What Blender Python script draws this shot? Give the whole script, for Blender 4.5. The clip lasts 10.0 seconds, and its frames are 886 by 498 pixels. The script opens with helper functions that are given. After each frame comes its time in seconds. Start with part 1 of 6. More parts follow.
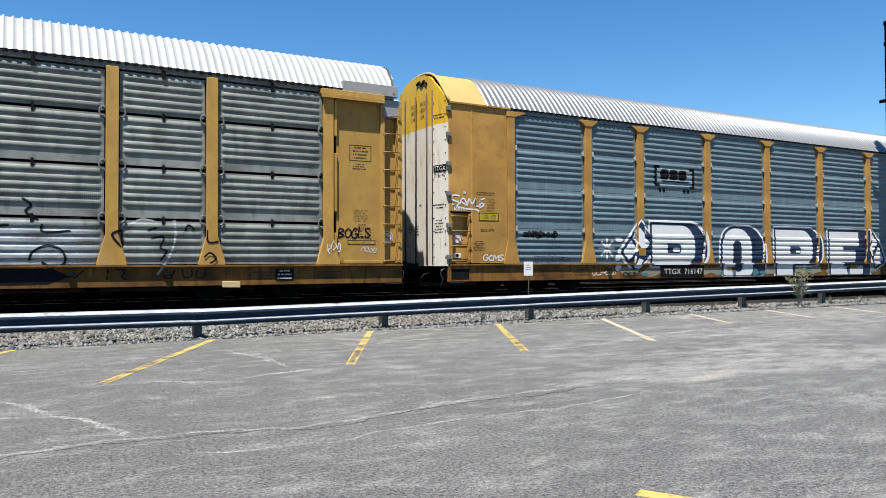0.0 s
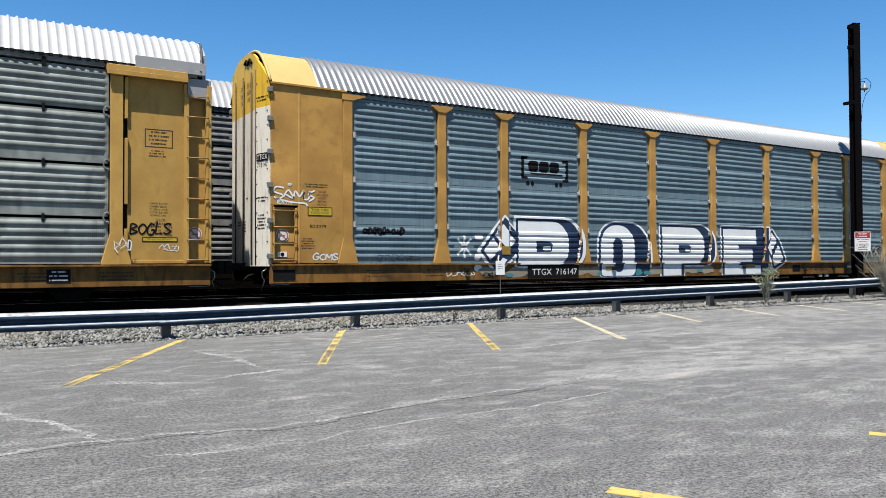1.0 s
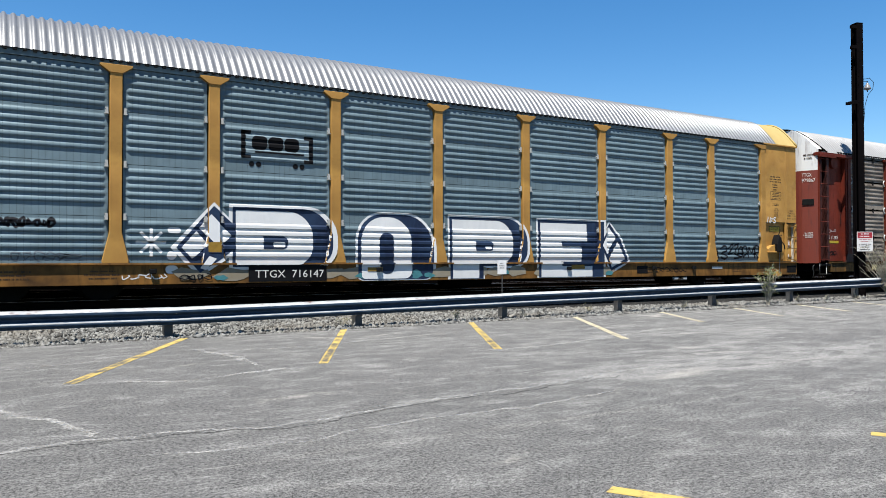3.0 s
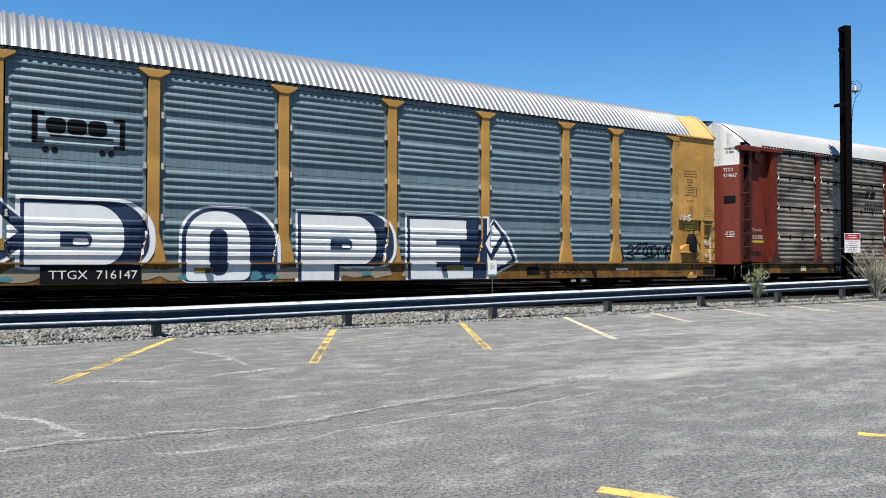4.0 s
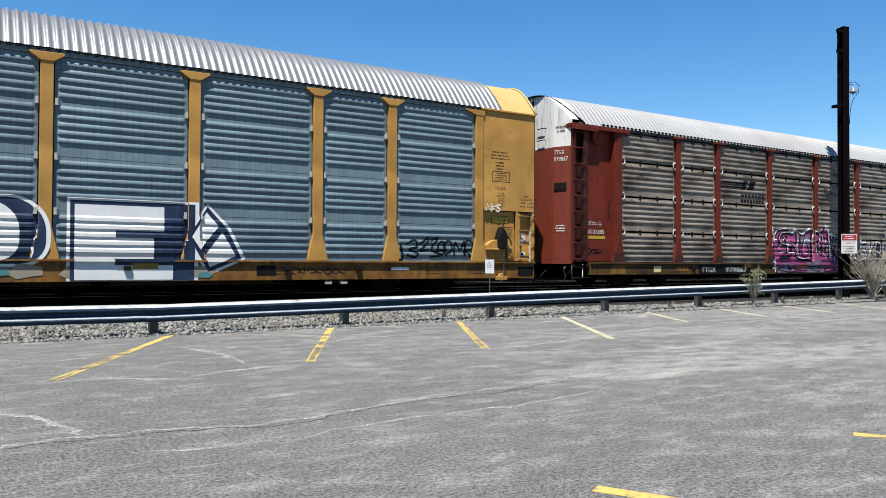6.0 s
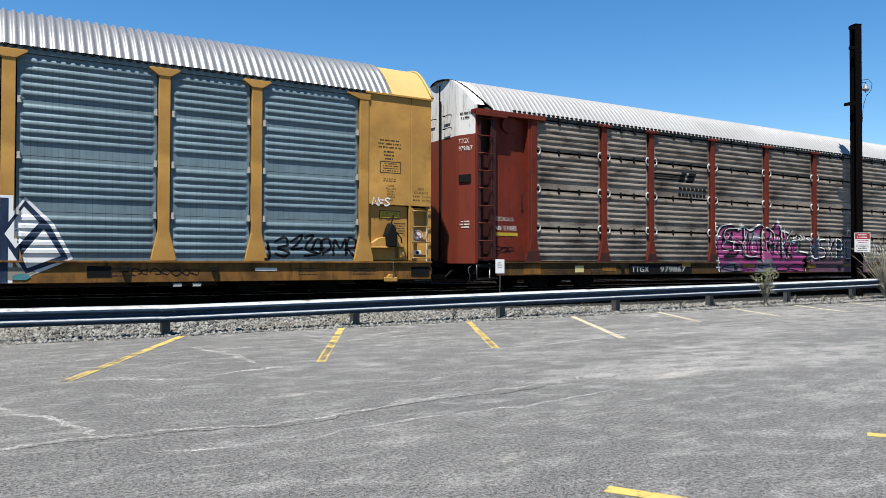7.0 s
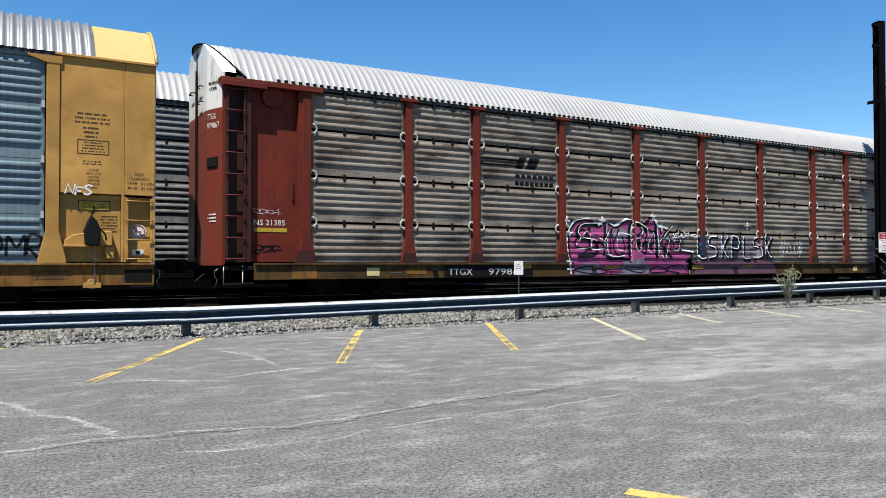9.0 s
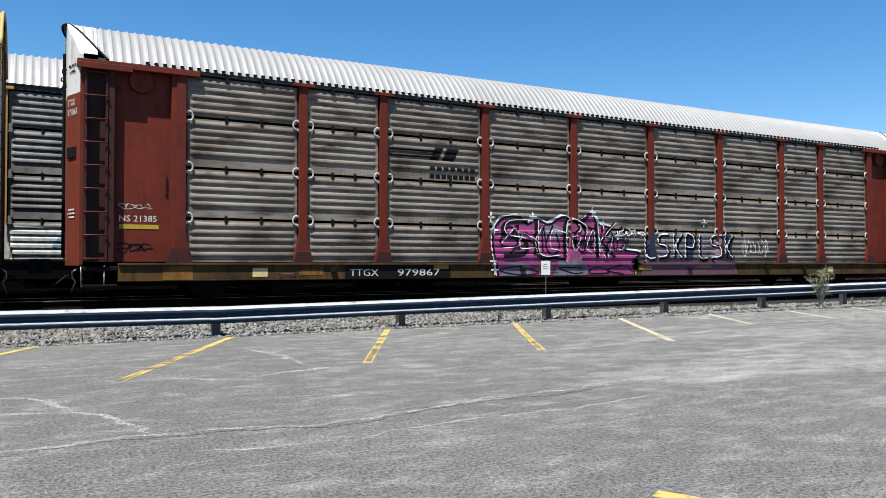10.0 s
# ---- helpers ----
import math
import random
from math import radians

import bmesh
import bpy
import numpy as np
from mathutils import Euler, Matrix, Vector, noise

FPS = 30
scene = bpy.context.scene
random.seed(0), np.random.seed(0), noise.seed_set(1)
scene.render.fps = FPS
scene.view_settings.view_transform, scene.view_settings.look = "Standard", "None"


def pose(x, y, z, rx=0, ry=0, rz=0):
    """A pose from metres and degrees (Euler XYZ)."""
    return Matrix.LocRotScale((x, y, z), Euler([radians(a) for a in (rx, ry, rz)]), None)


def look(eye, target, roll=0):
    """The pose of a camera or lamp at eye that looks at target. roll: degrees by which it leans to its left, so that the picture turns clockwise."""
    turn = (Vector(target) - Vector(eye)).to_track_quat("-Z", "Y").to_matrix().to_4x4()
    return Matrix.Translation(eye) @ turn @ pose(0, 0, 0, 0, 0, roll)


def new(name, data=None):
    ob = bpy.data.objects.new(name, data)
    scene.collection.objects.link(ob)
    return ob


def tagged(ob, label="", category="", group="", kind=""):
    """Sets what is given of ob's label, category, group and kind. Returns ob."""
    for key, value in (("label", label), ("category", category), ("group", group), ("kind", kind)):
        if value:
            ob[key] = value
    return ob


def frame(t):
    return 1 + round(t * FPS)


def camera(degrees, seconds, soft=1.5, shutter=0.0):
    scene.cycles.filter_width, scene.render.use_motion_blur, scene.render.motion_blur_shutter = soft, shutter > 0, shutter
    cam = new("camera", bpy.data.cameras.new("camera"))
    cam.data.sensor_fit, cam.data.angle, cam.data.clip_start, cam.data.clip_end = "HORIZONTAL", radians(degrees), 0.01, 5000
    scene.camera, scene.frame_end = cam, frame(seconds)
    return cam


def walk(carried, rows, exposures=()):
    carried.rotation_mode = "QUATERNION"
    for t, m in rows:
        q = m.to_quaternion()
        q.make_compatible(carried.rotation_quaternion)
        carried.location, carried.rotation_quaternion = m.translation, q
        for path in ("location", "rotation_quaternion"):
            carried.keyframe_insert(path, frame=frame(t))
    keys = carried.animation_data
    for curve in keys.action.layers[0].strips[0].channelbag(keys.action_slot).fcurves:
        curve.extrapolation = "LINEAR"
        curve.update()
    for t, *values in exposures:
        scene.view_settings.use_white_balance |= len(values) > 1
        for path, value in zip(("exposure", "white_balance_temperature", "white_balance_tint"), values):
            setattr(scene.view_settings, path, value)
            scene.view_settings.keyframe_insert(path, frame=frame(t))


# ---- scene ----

# World: x along the track, y away from the camera, z up from the parking lot.
EYE = (0.0, 0.0, 1.33)
RAIL_Z = 0.57          # top of the rails
TRACK_Y = 18.02        # middle of the near track
BACK_TRACK_Y = 23.52   # middle of the far track

cam = camera(60.48, 10.0, 0.7, 0.0)
walk(cam, [(t, pose(*EYE, 90 + p, r, y)) for t, y, p, r in (
    (0.0, -29.53, 1.17, 0.21), (0.5, -31.05, 1.14, 0.21), (1.0, -31.63, 1.11, 0.25), (1.5, -31.60, 1.15, 0.25),
    (2.0, -30.46, 1.15, 0.22), (2.5, -30.75, 1.10, 0.18), (3.0, -31.50, 1.05, 0.13), (3.5, -31.96, 1.02, 0.09),
    (4.0, -32.23, 1.06, -0.02), (4.5, -32.30, 1.00, -0.09), (5.0, -32.40, 1.07, -0.23), (5.5, -32.74, 0.98, -0.25),
    (6.0, -32.42, 0.97, -0.30), (6.5, -32.05, 0.97, -0.22), (7.0, -31.65, 0.97, -0.13), (7.5, -31.20, 0.98, -0.05),
    (8.0, -30.06, 1.01, 0.07), (8.5, -29.83, 0.98, 0.06), (9.0, -30.25, 1.09, 0.04), (9.5, -28.42, 1.11, 0.05),
    (10.0, -28.24, 1.09, 0.01))], [(0.0, 1.4), (10.0, 1.4)])


def travelled(t):
    """Metres that the near train has rolled towards -x by t seconds."""
    return 3.8958 * t + 0.00736 * t * t - 0.002466 * t ** 3


# ---- sky and sun ----
SUN = Vector((-0.62, -0.57, 1.90)).normalized()
world = bpy.data.worlds.new("world")
scene.world = world
world.use_nodes = True
wn = world.node_tree
sky = wn.nodes.new("ShaderNodeTexSky")
sky.sky_type = "NISHITA"
sky.sun_disc = False
sky.sun_elevation = math.asin(SUN.z)
sky.sun_rotation = math.atan2(SUN.x, SUN.y)
sky.altitude = 300
sky.air_density = 1.0
sky.dust_density = 0.0
sky.ozone_density = 2.6
wn.nodes["Background"].inputs["Strength"].default_value = 0.0600
deep = wn.nodes.new("ShaderNodeHueSaturation")
deep.inputs["Saturation"].default_value = 1.33
wn.links.new(sky.outputs["Color"], deep.inputs["Color"])
wn.links.new(deep.outputs["Color"], wn.nodes["Background"].inputs["Color"])
sun = new("sun", bpy.data.lights.new("sun", "SUN"))
sun.data.energy = 5.0
sun.data.angle = radians(0.53)
sun.data.color = (1.0, 0.965, 0.90)
sun.matrix_world = look(SUN * 60, (0, 0, 0))


# ---- materials ----
def nodes_of(name):
    m = bpy.data.materials.new(name)
    m.use_nodes = True
    return m, m.node_tree, m.node_tree.nodes["Principled BSDF"]


def math_node(nt, op, a, b=None, c=None):
    n = nt.nodes.new("ShaderNodeMath")
    n.operation = op
    for i, v in enumerate((a, b, c)):
        if v is None:
            continue
        if isinstance(v, (int, float)):
            n.inputs[i].default_value = v
        else:
            nt.links.new(v, n.inputs[i])
    return n.outputs[0]


def mix_node(nt, fac, a, b, blend="MIX"):
    n = nt.nodes.new("ShaderNodeMix")
    n.data_type = "RGBA"
    n.blend_type = blend
    for k, v in ((0, fac), (6, a), (7, b)):
        if isinstance(v, (int, float)):
            n.inputs[k].default_value = v
        elif isinstance(v, tuple):
            n.inputs[k].default_value = (*v, 1)
        else:
            nt.links.new(v, n.inputs[k])
    return n.outputs[2]


def coords(nt, scale=(1, 1, 1), turn=0.0):
    tc = nt.nodes.new("ShaderNodeTexCoord")
    mp = nt.nodes.new("ShaderNodeMapping")
    mp.inputs["Scale"].default_value = scale
    mp.inputs["Rotation"].default_value = (0, 0, turn)
    nt.links.new(tc.outputs["Object"], mp.inputs["Vector"])
    return mp.outputs["Vector"]


def noise_node(nt, vec, scale, detail=4.0, rough=0.55, distort=0.0):
    n = nt.nodes.new("ShaderNodeTexNoise")
    n.inputs["Scale"].default_value = scale
    n.inputs["Detail"].default_value = detail
    n.inputs["Roughness"].default_value = rough
    n.inputs["Distortion"].default_value = distort
    nt.links.new(vec, n.inputs["Vector"])
    return n.outputs["Fac"]


def ramp(nt, fac, lo, hi):
    n = nt.nodes.new("ShaderNodeMapRange")
    n.inputs["From Min"].default_value = lo
    n.inputs["From Max"].default_value = hi
    nt.links.new(fac, n.inputs["Value"])
    return n.outputs["Result"]


def bump(nt, bsdf, height, strength, distance=0.01):
    b = nt.nodes.new("ShaderNodeBump")
    b.inputs["Strength"].default_value = strength
    b.inputs["Distance"].default_value = distance
    nt.links.new(height, b.inputs["Height"])
    nt.links.new(b.outputs["Normal"], bsdf.inputs["Normal"])


COLOUR_SCALE = 0.55     # dims every base colour so exposure can rise and shade deepen


def coat(nt, bsdf, col):
    """Gives a surface its colour, scaled down to suit the raised exposure."""
    nt.links.new(mix_node(nt, 1.0, col, (COLOUR_SCALE, COLOUR_SCALE, COLOUR_SCALE), "MULTIPLY"), bsdf.inputs["Base Color"])


def painted(name, base, dirt, amount=0.5, rough=0.55, metal=0.0, streak=(2.0, 2.0, 0.45), holes=None, patch=1.3, dents=0.02, lumps=2.2):
    """Weathered paint or metal: broad stains, vertical streaks, fine grain; holes: a perforation of (pitch x, pitch z, radius, group width)."""
    m, nt, bsdf = nodes_of(name)
    v = coords(nt)
    broad = ramp(nt, noise_node(nt, v, patch, 5), 0.42, 0.72)
    streaks = ramp(nt, noise_node(nt, coords(nt, streak), 4.0, 6, 0.6), 0.45, 0.75)
    fine = noise_node(nt, v, 60.0, 3)
    fac = math_node(nt, "MULTIPLY", math_node(nt, "MAXIMUM", broad, streaks), amount)
    col = mix_node(nt, fac, base, dirt)
    col = mix_node(nt, 0.12, col, mix_node(nt, fine, (0.2, 0.2, 0.2), (1.0, 1.0, 1.0)), "MULTIPLY")
    info = nt.nodes.new("ShaderNodeObjectInfo")
    tone = math_node(nt, "MULTIPLY_ADD", info.outputs["Random"], 0.16, 0.86)
    col = mix_node(nt, 1.0, col, mix_node(nt, tone, (0.0, 0.0, 0.0), (1.0, 1.0, 1.0)), "MULTIPLY")
    if holes:
        px, pz, rad, group = holes
        tc = nt.nodes.new("ShaderNodeTexCoord")
        sep = nt.nodes.new("ShaderNodeSeparateXYZ")
        nt.links.new(tc.outputs["Object"], sep.inputs[0])
        fx = math_node(nt, "ABSOLUTE", math_node(nt, "SUBTRACT", math_node(nt, "FRACT", math_node(nt, "DIVIDE", sep.outputs["X"], px)), 0.5))
        fz = math_node(nt, "ABSOLUTE", math_node(nt, "SUBTRACT", math_node(nt, "FRACT", math_node(nt, "DIVIDE", sep.outputs["Z"], pz)), 0.5))
        inside = math_node(nt, "MULTIPLY", math_node(nt, "LESS_THAN", fx, rad / px), math_node(nt, "LESS_THAN", fz, rad * 1.15 / pz))
        if group:
            gx = math_node(nt, "FRACT", math_node(nt, "DIVIDE", sep.outputs["X"], group))
            inside = math_node(nt, "MULTIPLY", inside, math_node(nt, "LESS_THAN", gx, 0.42))
        col = mix_node(nt, inside, col, (0.012, 0.013, 0.014))
    coat(nt, bsdf, col)
    bsdf.inputs["Metallic"].default_value = metal
    bsdf.inputs["Specular IOR Level"].default_value = 0.16
    nt.links.new(math_node(nt, "MULTIPLY_ADD", fac, 0.25, rough), bsdf.inputs["Roughness"])
    bump(nt, bsdf, math_node(nt, "ADD", noise_node(nt, v, lumps, 3 if lumps > 2 else 0.5), math_node(nt, "MULTIPLY", fine, 0.08 if lumps > 2 else 0.012)), 0.35, dents)
    return m


def plain(name, base, rough=0.5, metal=0.0, vary=0.25, gloss=0.25):
    m, nt, bsdf = nodes_of(name)
    v = coords(nt)
    dark = tuple(c * (1 - vary) for c in base)
    coat(nt, bsdf, mix_node(nt, ramp(nt, noise_node(nt, v, 9.0, 5), 0.35, 0.7), base, dark))
    bsdf.inputs["Roughness"].default_value = rough
    bsdf.inputs["Specular IOR Level"].default_value = gloss
    bsdf.inputs["Metallic"].default_value = metal
    bump(nt, bsdf, noise_node(nt, v, 45.0, 3), 0.2, 0.004)
    return m


YELLOW = painted("mustard_paint", (0.585, 0.325, 0.082), (0.345, 0.160, 0.042), 0.70, 0.5, 0.0, (0.8, 0.8, 0.9), None, 0.9, 0.34, 0.9)
YELLOW_OLD = painted("faded_mustard_paint", (0.60, 0.360, 0.090), (0.37, 0.185, 0.050), 0.6, 0.5, 0.0, (1.5, 1.5, 0.5))
SILL_YELLOW = painted("dirty_mustard_paint", (0.29, 0.135, 0.028), (0.036, 0.019, 0.009), 1.0, 0.6)
SILL_OCHRE = painted("dirty_ochre_paint", (0.125, 0.068, 0.017), (0.018, 0.012, 0.008), 1.0, 0.7)
MAROON = painted("oxide_red_paint", (0.178, 0.0245, 0.0105), (0.080, 0.013, 0.008), 0.8, 0.55)
MAROON_DARK = painted("darker_oxide_red", (0.062, 0.018, 0.015), (0.030, 0.011, 0.010), 0.6, 0.5)
BLUE_PANEL = painted("blue_grey_panel", (0.200, 0.284, 0.328), (0.120, 0.170, 0.190), 0.65, 0.5, 0.1, (1.2, 1.2, 0.5), (0.122, 0.050, 0.0060, 0))
BLUE_PLAIN = painted("blue_grey_girt", (0.186, 0.264, 0.300), (0.115, 0.162, 0.178), 0.65, 0.5, 0.1, (1.2, 1.2, 0.5))
GALV_PANEL = painted("galvanised_panel", (0.37, 0.395, 0.365), (0.085, 0.094, 0.084), 0.8, 0.5, 0.1, (1.0, 1.0, 0.4), (0.036, 0.036, 0.0042, 0))
BROWN_PANEL = painted("grimy_galvanised_panel", (0.370, 0.315, 0.262), (0.032, 0.017, 0.010), 1.0, 0.5, 0.1, (0.30, 0.30, 1.3), (0.036, 0.036, 0.0042, 0), 0.6)
GREY_PANEL = painted("dull_galvanised_panel", (0.288, 0.288, 0.277), (0.0936, 0.09, 0.0792), 0.8, 0.5, 0.1, (0.8, 0.8, 0.5), (0.028, 0.05, 0.005, 0.3))
ROOF_WHITE = painted("white_roof_metal", (0.58, 0.58, 0.575), (0.40, 0.40, 0.39), 0.5, 0.4, 0.1)
ROOF_GALV = painted("bare_roof_metal", (0.40, 0.405, 0.41), (0.27, 0.275, 0.28), 0.6, 0.30, 0.55)
ROOF_DULL = painted("weathered_roof_metal", (0.44, 0.44, 0.44), (0.30, 0.30, 0.295), 0.6, 0.45, 0.1, patch=0.5)
CREAM = painted("pale_yellow_paint", (0.624, 0.468, 0.179), (0.484, 0.335, 0.117), 0.4, 0.45)
GIRT = painted("dark_girt_metal", (0.122, 0.13, 0.133), (0.036, 0.036, 0.036), 0.8, 0.5, 0.3)
CLIP_WHITE = plain("pale_clip_metal", (0.594, 0.594, 0.567), 0.5, 0.1)
CLIP_GREY = plain("grey_clip_metal", (0.288, 0.288, 0.288), 0.45, 0.4)
BLACK_IRON = plain("black_iron", (0.010, 0.010, 0.010), 0.8, 0.0, gloss=0.08)
# the shade beneath and inside the cars is put into this near-black
UNDER = plain("shade_black_underframe", (0.008, 0.0072, 0.0065), 0.95, 0.0, gloss=0.0)
STEEL = plain("worn_steel", (0.302, 0.295, 0.288), 0.32, 0.9)
WHITE_PAINT = painted("white_paint", (0.93, 0.92, 0.89), (0.50, 0.44, 0.36), 0.45, 0.5)
BLACK_PAINT = plain("black_paint", (0.0115, 0.0115, 0.013), 0.6, gloss=0.05)
SPRAY_WHITE = painted("white_spray_paint", (0.97, 0.98, 0.98), (0.74, 0.76, 0.77), 0.4, 0.5)
SPRAY_NAVY = painted("navy_spray_paint", (0.014, 0.025, 0.062), (0.035, 0.075, 0.15), 0.7, 0.5)
SPRAY_BLACK = plain("black_spray_paint", (0.0130, 0.0140, 0.0180), 0.6, gloss=0.05)
SPRAY_TEAL = plain("teal_spray_paint", (0.072, 0.259, 0.288), 0.55)
SPRAY_PINK = painted("pink_spray_paint", (0.46, 0.080, 0.255), (0.20, 0.050, 0.150), 0.9, 0.5, 0.0, (1.5, 1.5, 0.8), None, 2.2)
SPRAY_LILAC = painted("lilac_spray_paint", (0.30, 0.26, 0.33), (0.10, 0.075, 0.11), 0.9, 0.5)
SPRAY_BEIGE = painted("beige_spray_paint", (0.374, 0.338, 0.266), (0.259, 0.202, 0.122), 0.7, 0.55)
SPRAY_OCHRE = plain("ochre_spray_paint", (0.36, 0.209, 0.0288), 0.55)
RED_PAINT = plain("red_paint", (0.36, 0.0252, 0.036), 0.5)
PINK_FADE = plain("faded_red_paint", (0.403, 0.158, 0.144), 0.5)
SIGN_YELLOW = plain("placard_yellow", (0.54, 0.396, 0.0288), 0.5)
RUST = plain("rusty_brown_steel", (0.085, 0.050, 0.032), 0.7)
INK = plain("dark_brown_ink", (0.036, 0.0202, 0.0108), 0.6)


def mist(name, colour, end, full):
    """Thin spray paint that fades out along x and shows the metal in patches."""
    m, nt, bsdf = nodes_of(name)
    v = coords(nt)
    tc = nt.nodes.new("ShaderNodeTexCoord")
    sep = nt.nodes.new("ShaderNodeSeparateXYZ")
    nt.links.new(tc.outputs["Object"], sep.inputs[0])
    ragged = math_node(nt, "MULTIPLY_ADD", noise_node(nt, v, 1.6, 5), 1.4, -0.7)
    along = ramp(nt, math_node(nt, "ADD", sep.outputs["X"], ragged), end, full)
    up = ramp(nt, math_node(nt, "ADD", sep.outputs["Z"], math_node(nt, "MULTIPLY", ragged, 0.4)), 1.68, 1.38)
    thin = ramp(nt, noise_node(nt, coords(nt, (0.6, 0.6, 2.0)), 3.0, 6), 0.22, 0.62)
    nt.links.new(math_node(nt, "MULTIPLY", math_node(nt, "MULTIPLY", along, up), math_node(nt, "MULTIPLY", thin, 0.85)), bsdf.inputs["Alpha"])
    coat(nt, bsdf, mix_node(nt, noise_node(nt, v, 7.0, 4), colour, tuple(c * 0.75 for c in colour)))
    bsdf.inputs["Roughness"].default_value = 0.55
    return m


def banded(name, low, high, split, dirt):
    """Paint in two bands that meet at a height above the rail."""
    m, nt, bsdf = nodes_of(name)
    tc = nt.nodes.new("ShaderNodeTexCoord")
    sep = nt.nodes.new("ShaderNodeSeparateXYZ")
    nt.links.new(tc.outputs["Object"], sep.inputs[0])
    v = coords(nt)
    col = mix_node(nt, math_node(nt, "GREATER_THAN", sep.outputs["Z"], split), low, high)
    stain = ramp(nt, noise_node(nt, coords(nt, (3.0, 3.0, 0.5)), 3.0, 6, 0.62), 0.53, 0.74)
    col = mix_node(nt, math_node(nt, "MULTIPLY", stain, 0.75), col, dirt)
    coat(nt, bsdf, col)
    bsdf.inputs["Roughness"].default_value = 0.5
    bump(nt, bsdf, noise_node(nt, v, 40.0, 3), 0.2, 0.004)
    return m


END_A = banded("white_and_yellow_end", (0.80, 0.755, 0.66), (0.78, 0.47, 0.02), 4.35, (0.26, 0.17, 0.09))
END_B = banded("red_and_white_end", (0.190, 0.0300, 0.0135), (0.80, 0.80, 0.78), 4.15, (0.08, 0.02, 0.013))
RUNG_A = plain("mustard_rungs", (0.36, 0.194, 0.0432), 0.5)


def asphalt_material():
    """Old sealed asphalt: dark binder, pale stone rubbed bare in swaths and long tyre scuffs, coarse grit, a few cracks."""
    m, nt, bsdf = nodes_of("worn_asphalt")
    v = coords(nt)
    tc = nt.nodes.new("ShaderNodeTexCoord")
    sep = nt.nodes.new("ShaderNodeSeparateXYZ")
    nt.links.new(tc.outputs["Object"], sep.inputs[0])
    big = noise_node(nt, v, 0.22, 5, 0.6, 0.5)
    # darker to the west and paler to the east, with a ragged change
    east = ramp(nt, math_node(nt, "ADD", sep.outputs["X"], math_node(nt, "MULTIPLY_ADD", big, 12.0, -6.0)), -2.0, 6.5)
    swath = ramp(nt, noise_node(nt, coords(nt, (0.10, 0.50, 1), -0.12), 1.0, 7, 0.62, 0.9), 0.40, 0.66)
    patch = ramp(nt, noise_node(nt, v, 0.6, 8, 0.66, 0.6), 0.38, 0.66)
    scuffs = noise_node(nt, coords(nt, (0.8, 1.3, 1), -0.12), 2.4, 11, 0.74, 0.2)
    coarse = noise_node(nt, v, 34.0, 5, 0.80)
    grain = noise_node(nt, v, 95.0, 3, 0.75)
    grit = math_node(nt, "ADD", math_node(nt, "MULTIPLY", coarse, 0.55), math_node(nt, "MULTIPLY", grain, 0.45))
    col = mix_node(nt, patch, (0.066, 0.066, 0.065), (0.128, 0.126, 0.122))
    # stone rubbed bare, thickest in the swaths
    bare = math_node(nt, "ADD", scuffs, math_node(nt, "ADD", math_node(nt, "MULTIPLY_ADD", swath, 0.30, -0.15), math_node(nt, "MULTIPLY_ADD", east, 0.27, -0.23)))
    col = mix_node(nt, math_node(nt, "MULTIPLY", ramp(nt, bare, 0.44, 0.72), 0.80), col, (0.47, 0.46, 0.44))
    # short scuffed blotches, pale and dark
    blotch = noise_node(nt, coords(nt, (1.15, 2.3, 1), -0.15), 1.5, 9, 0.72, 0.4)
    col = mix_node(nt, math_node(nt, "MULTIPLY", ramp(nt, blotch, 0.51, 0.70), 0.66), col, (0.56, 0.55, 0.53))
    col = mix_node(nt, math_node(nt, "MULTIPLY", ramp(nt, blotch, 0.50, 0.37), 0.85), col, (0.046, 0.046, 0.046))
    # long tyre scuffs down the lane
    for at, wide, lo in ((0.055, 1.15, 0.600), (0.11, 2.3, 0.625)):
        trail = ramp(nt, noise_node(nt, coords(nt, (at, wide, 1), -0.1), 1.0, 4, 0.6, 0.5), lo + 0.02, lo + 0.10)
        col = mix_node(nt, math_node(nt, "MULTIPLY", trail, ramp(nt, coarse, 0.44, 0.60)), col, (0.50, 0.47, 0.425))
    col = mix_node(nt, ramp(nt, grit, 0.44, 0.56), mix_node(nt, 0.72, col, (0.02, 0.02, 0.021)), mix_node(nt, 0.36, col, (0.66, 0.65, 0.63)))
    warp = nt.nodes.new("ShaderNodeVectorMath")
    warp.operation = "MULTIPLY_ADD"
    wobble = nt.nodes.new("ShaderNodeTexNoise")
    wobble.inputs["Scale"].default_value = 0.6
    wobble.inputs["Detail"].default_value = 8
    nt.links.new(v, wobble.inputs["Vector"])
    nt.links.new(wobble.outputs["Color"], warp.inputs[0])
    warp.inputs[1].default_value = (1.6, 1.6, 0)
    nt.links.new(coords(nt, (0.30, 1.0, 1)), warp.inputs[2])
    lines = []
    for scale in (0.22, 0.34):
        vor = nt.nodes.new("ShaderNodeTexVoronoi")
        vor.feature = "DISTANCE_TO_EDGE"
        vor.inputs["Scale"].default_value = scale
        nt.links.new(warp.outputs[0], vor.inputs["Vector"])
        lines.append(vor.outputs["Distance"])
    crack = math_node(nt, "MULTIPLY", math_node(nt, "LESS_THAN", lines[0], 0.004), ramp(nt, noise_node(nt, v, 0.4, 4), 0.46, 0.56))
    col = mix_node(nt, math_node(nt, "MULTIPLY", crack, 0.3), col, (0.04, 0.04, 0.04))
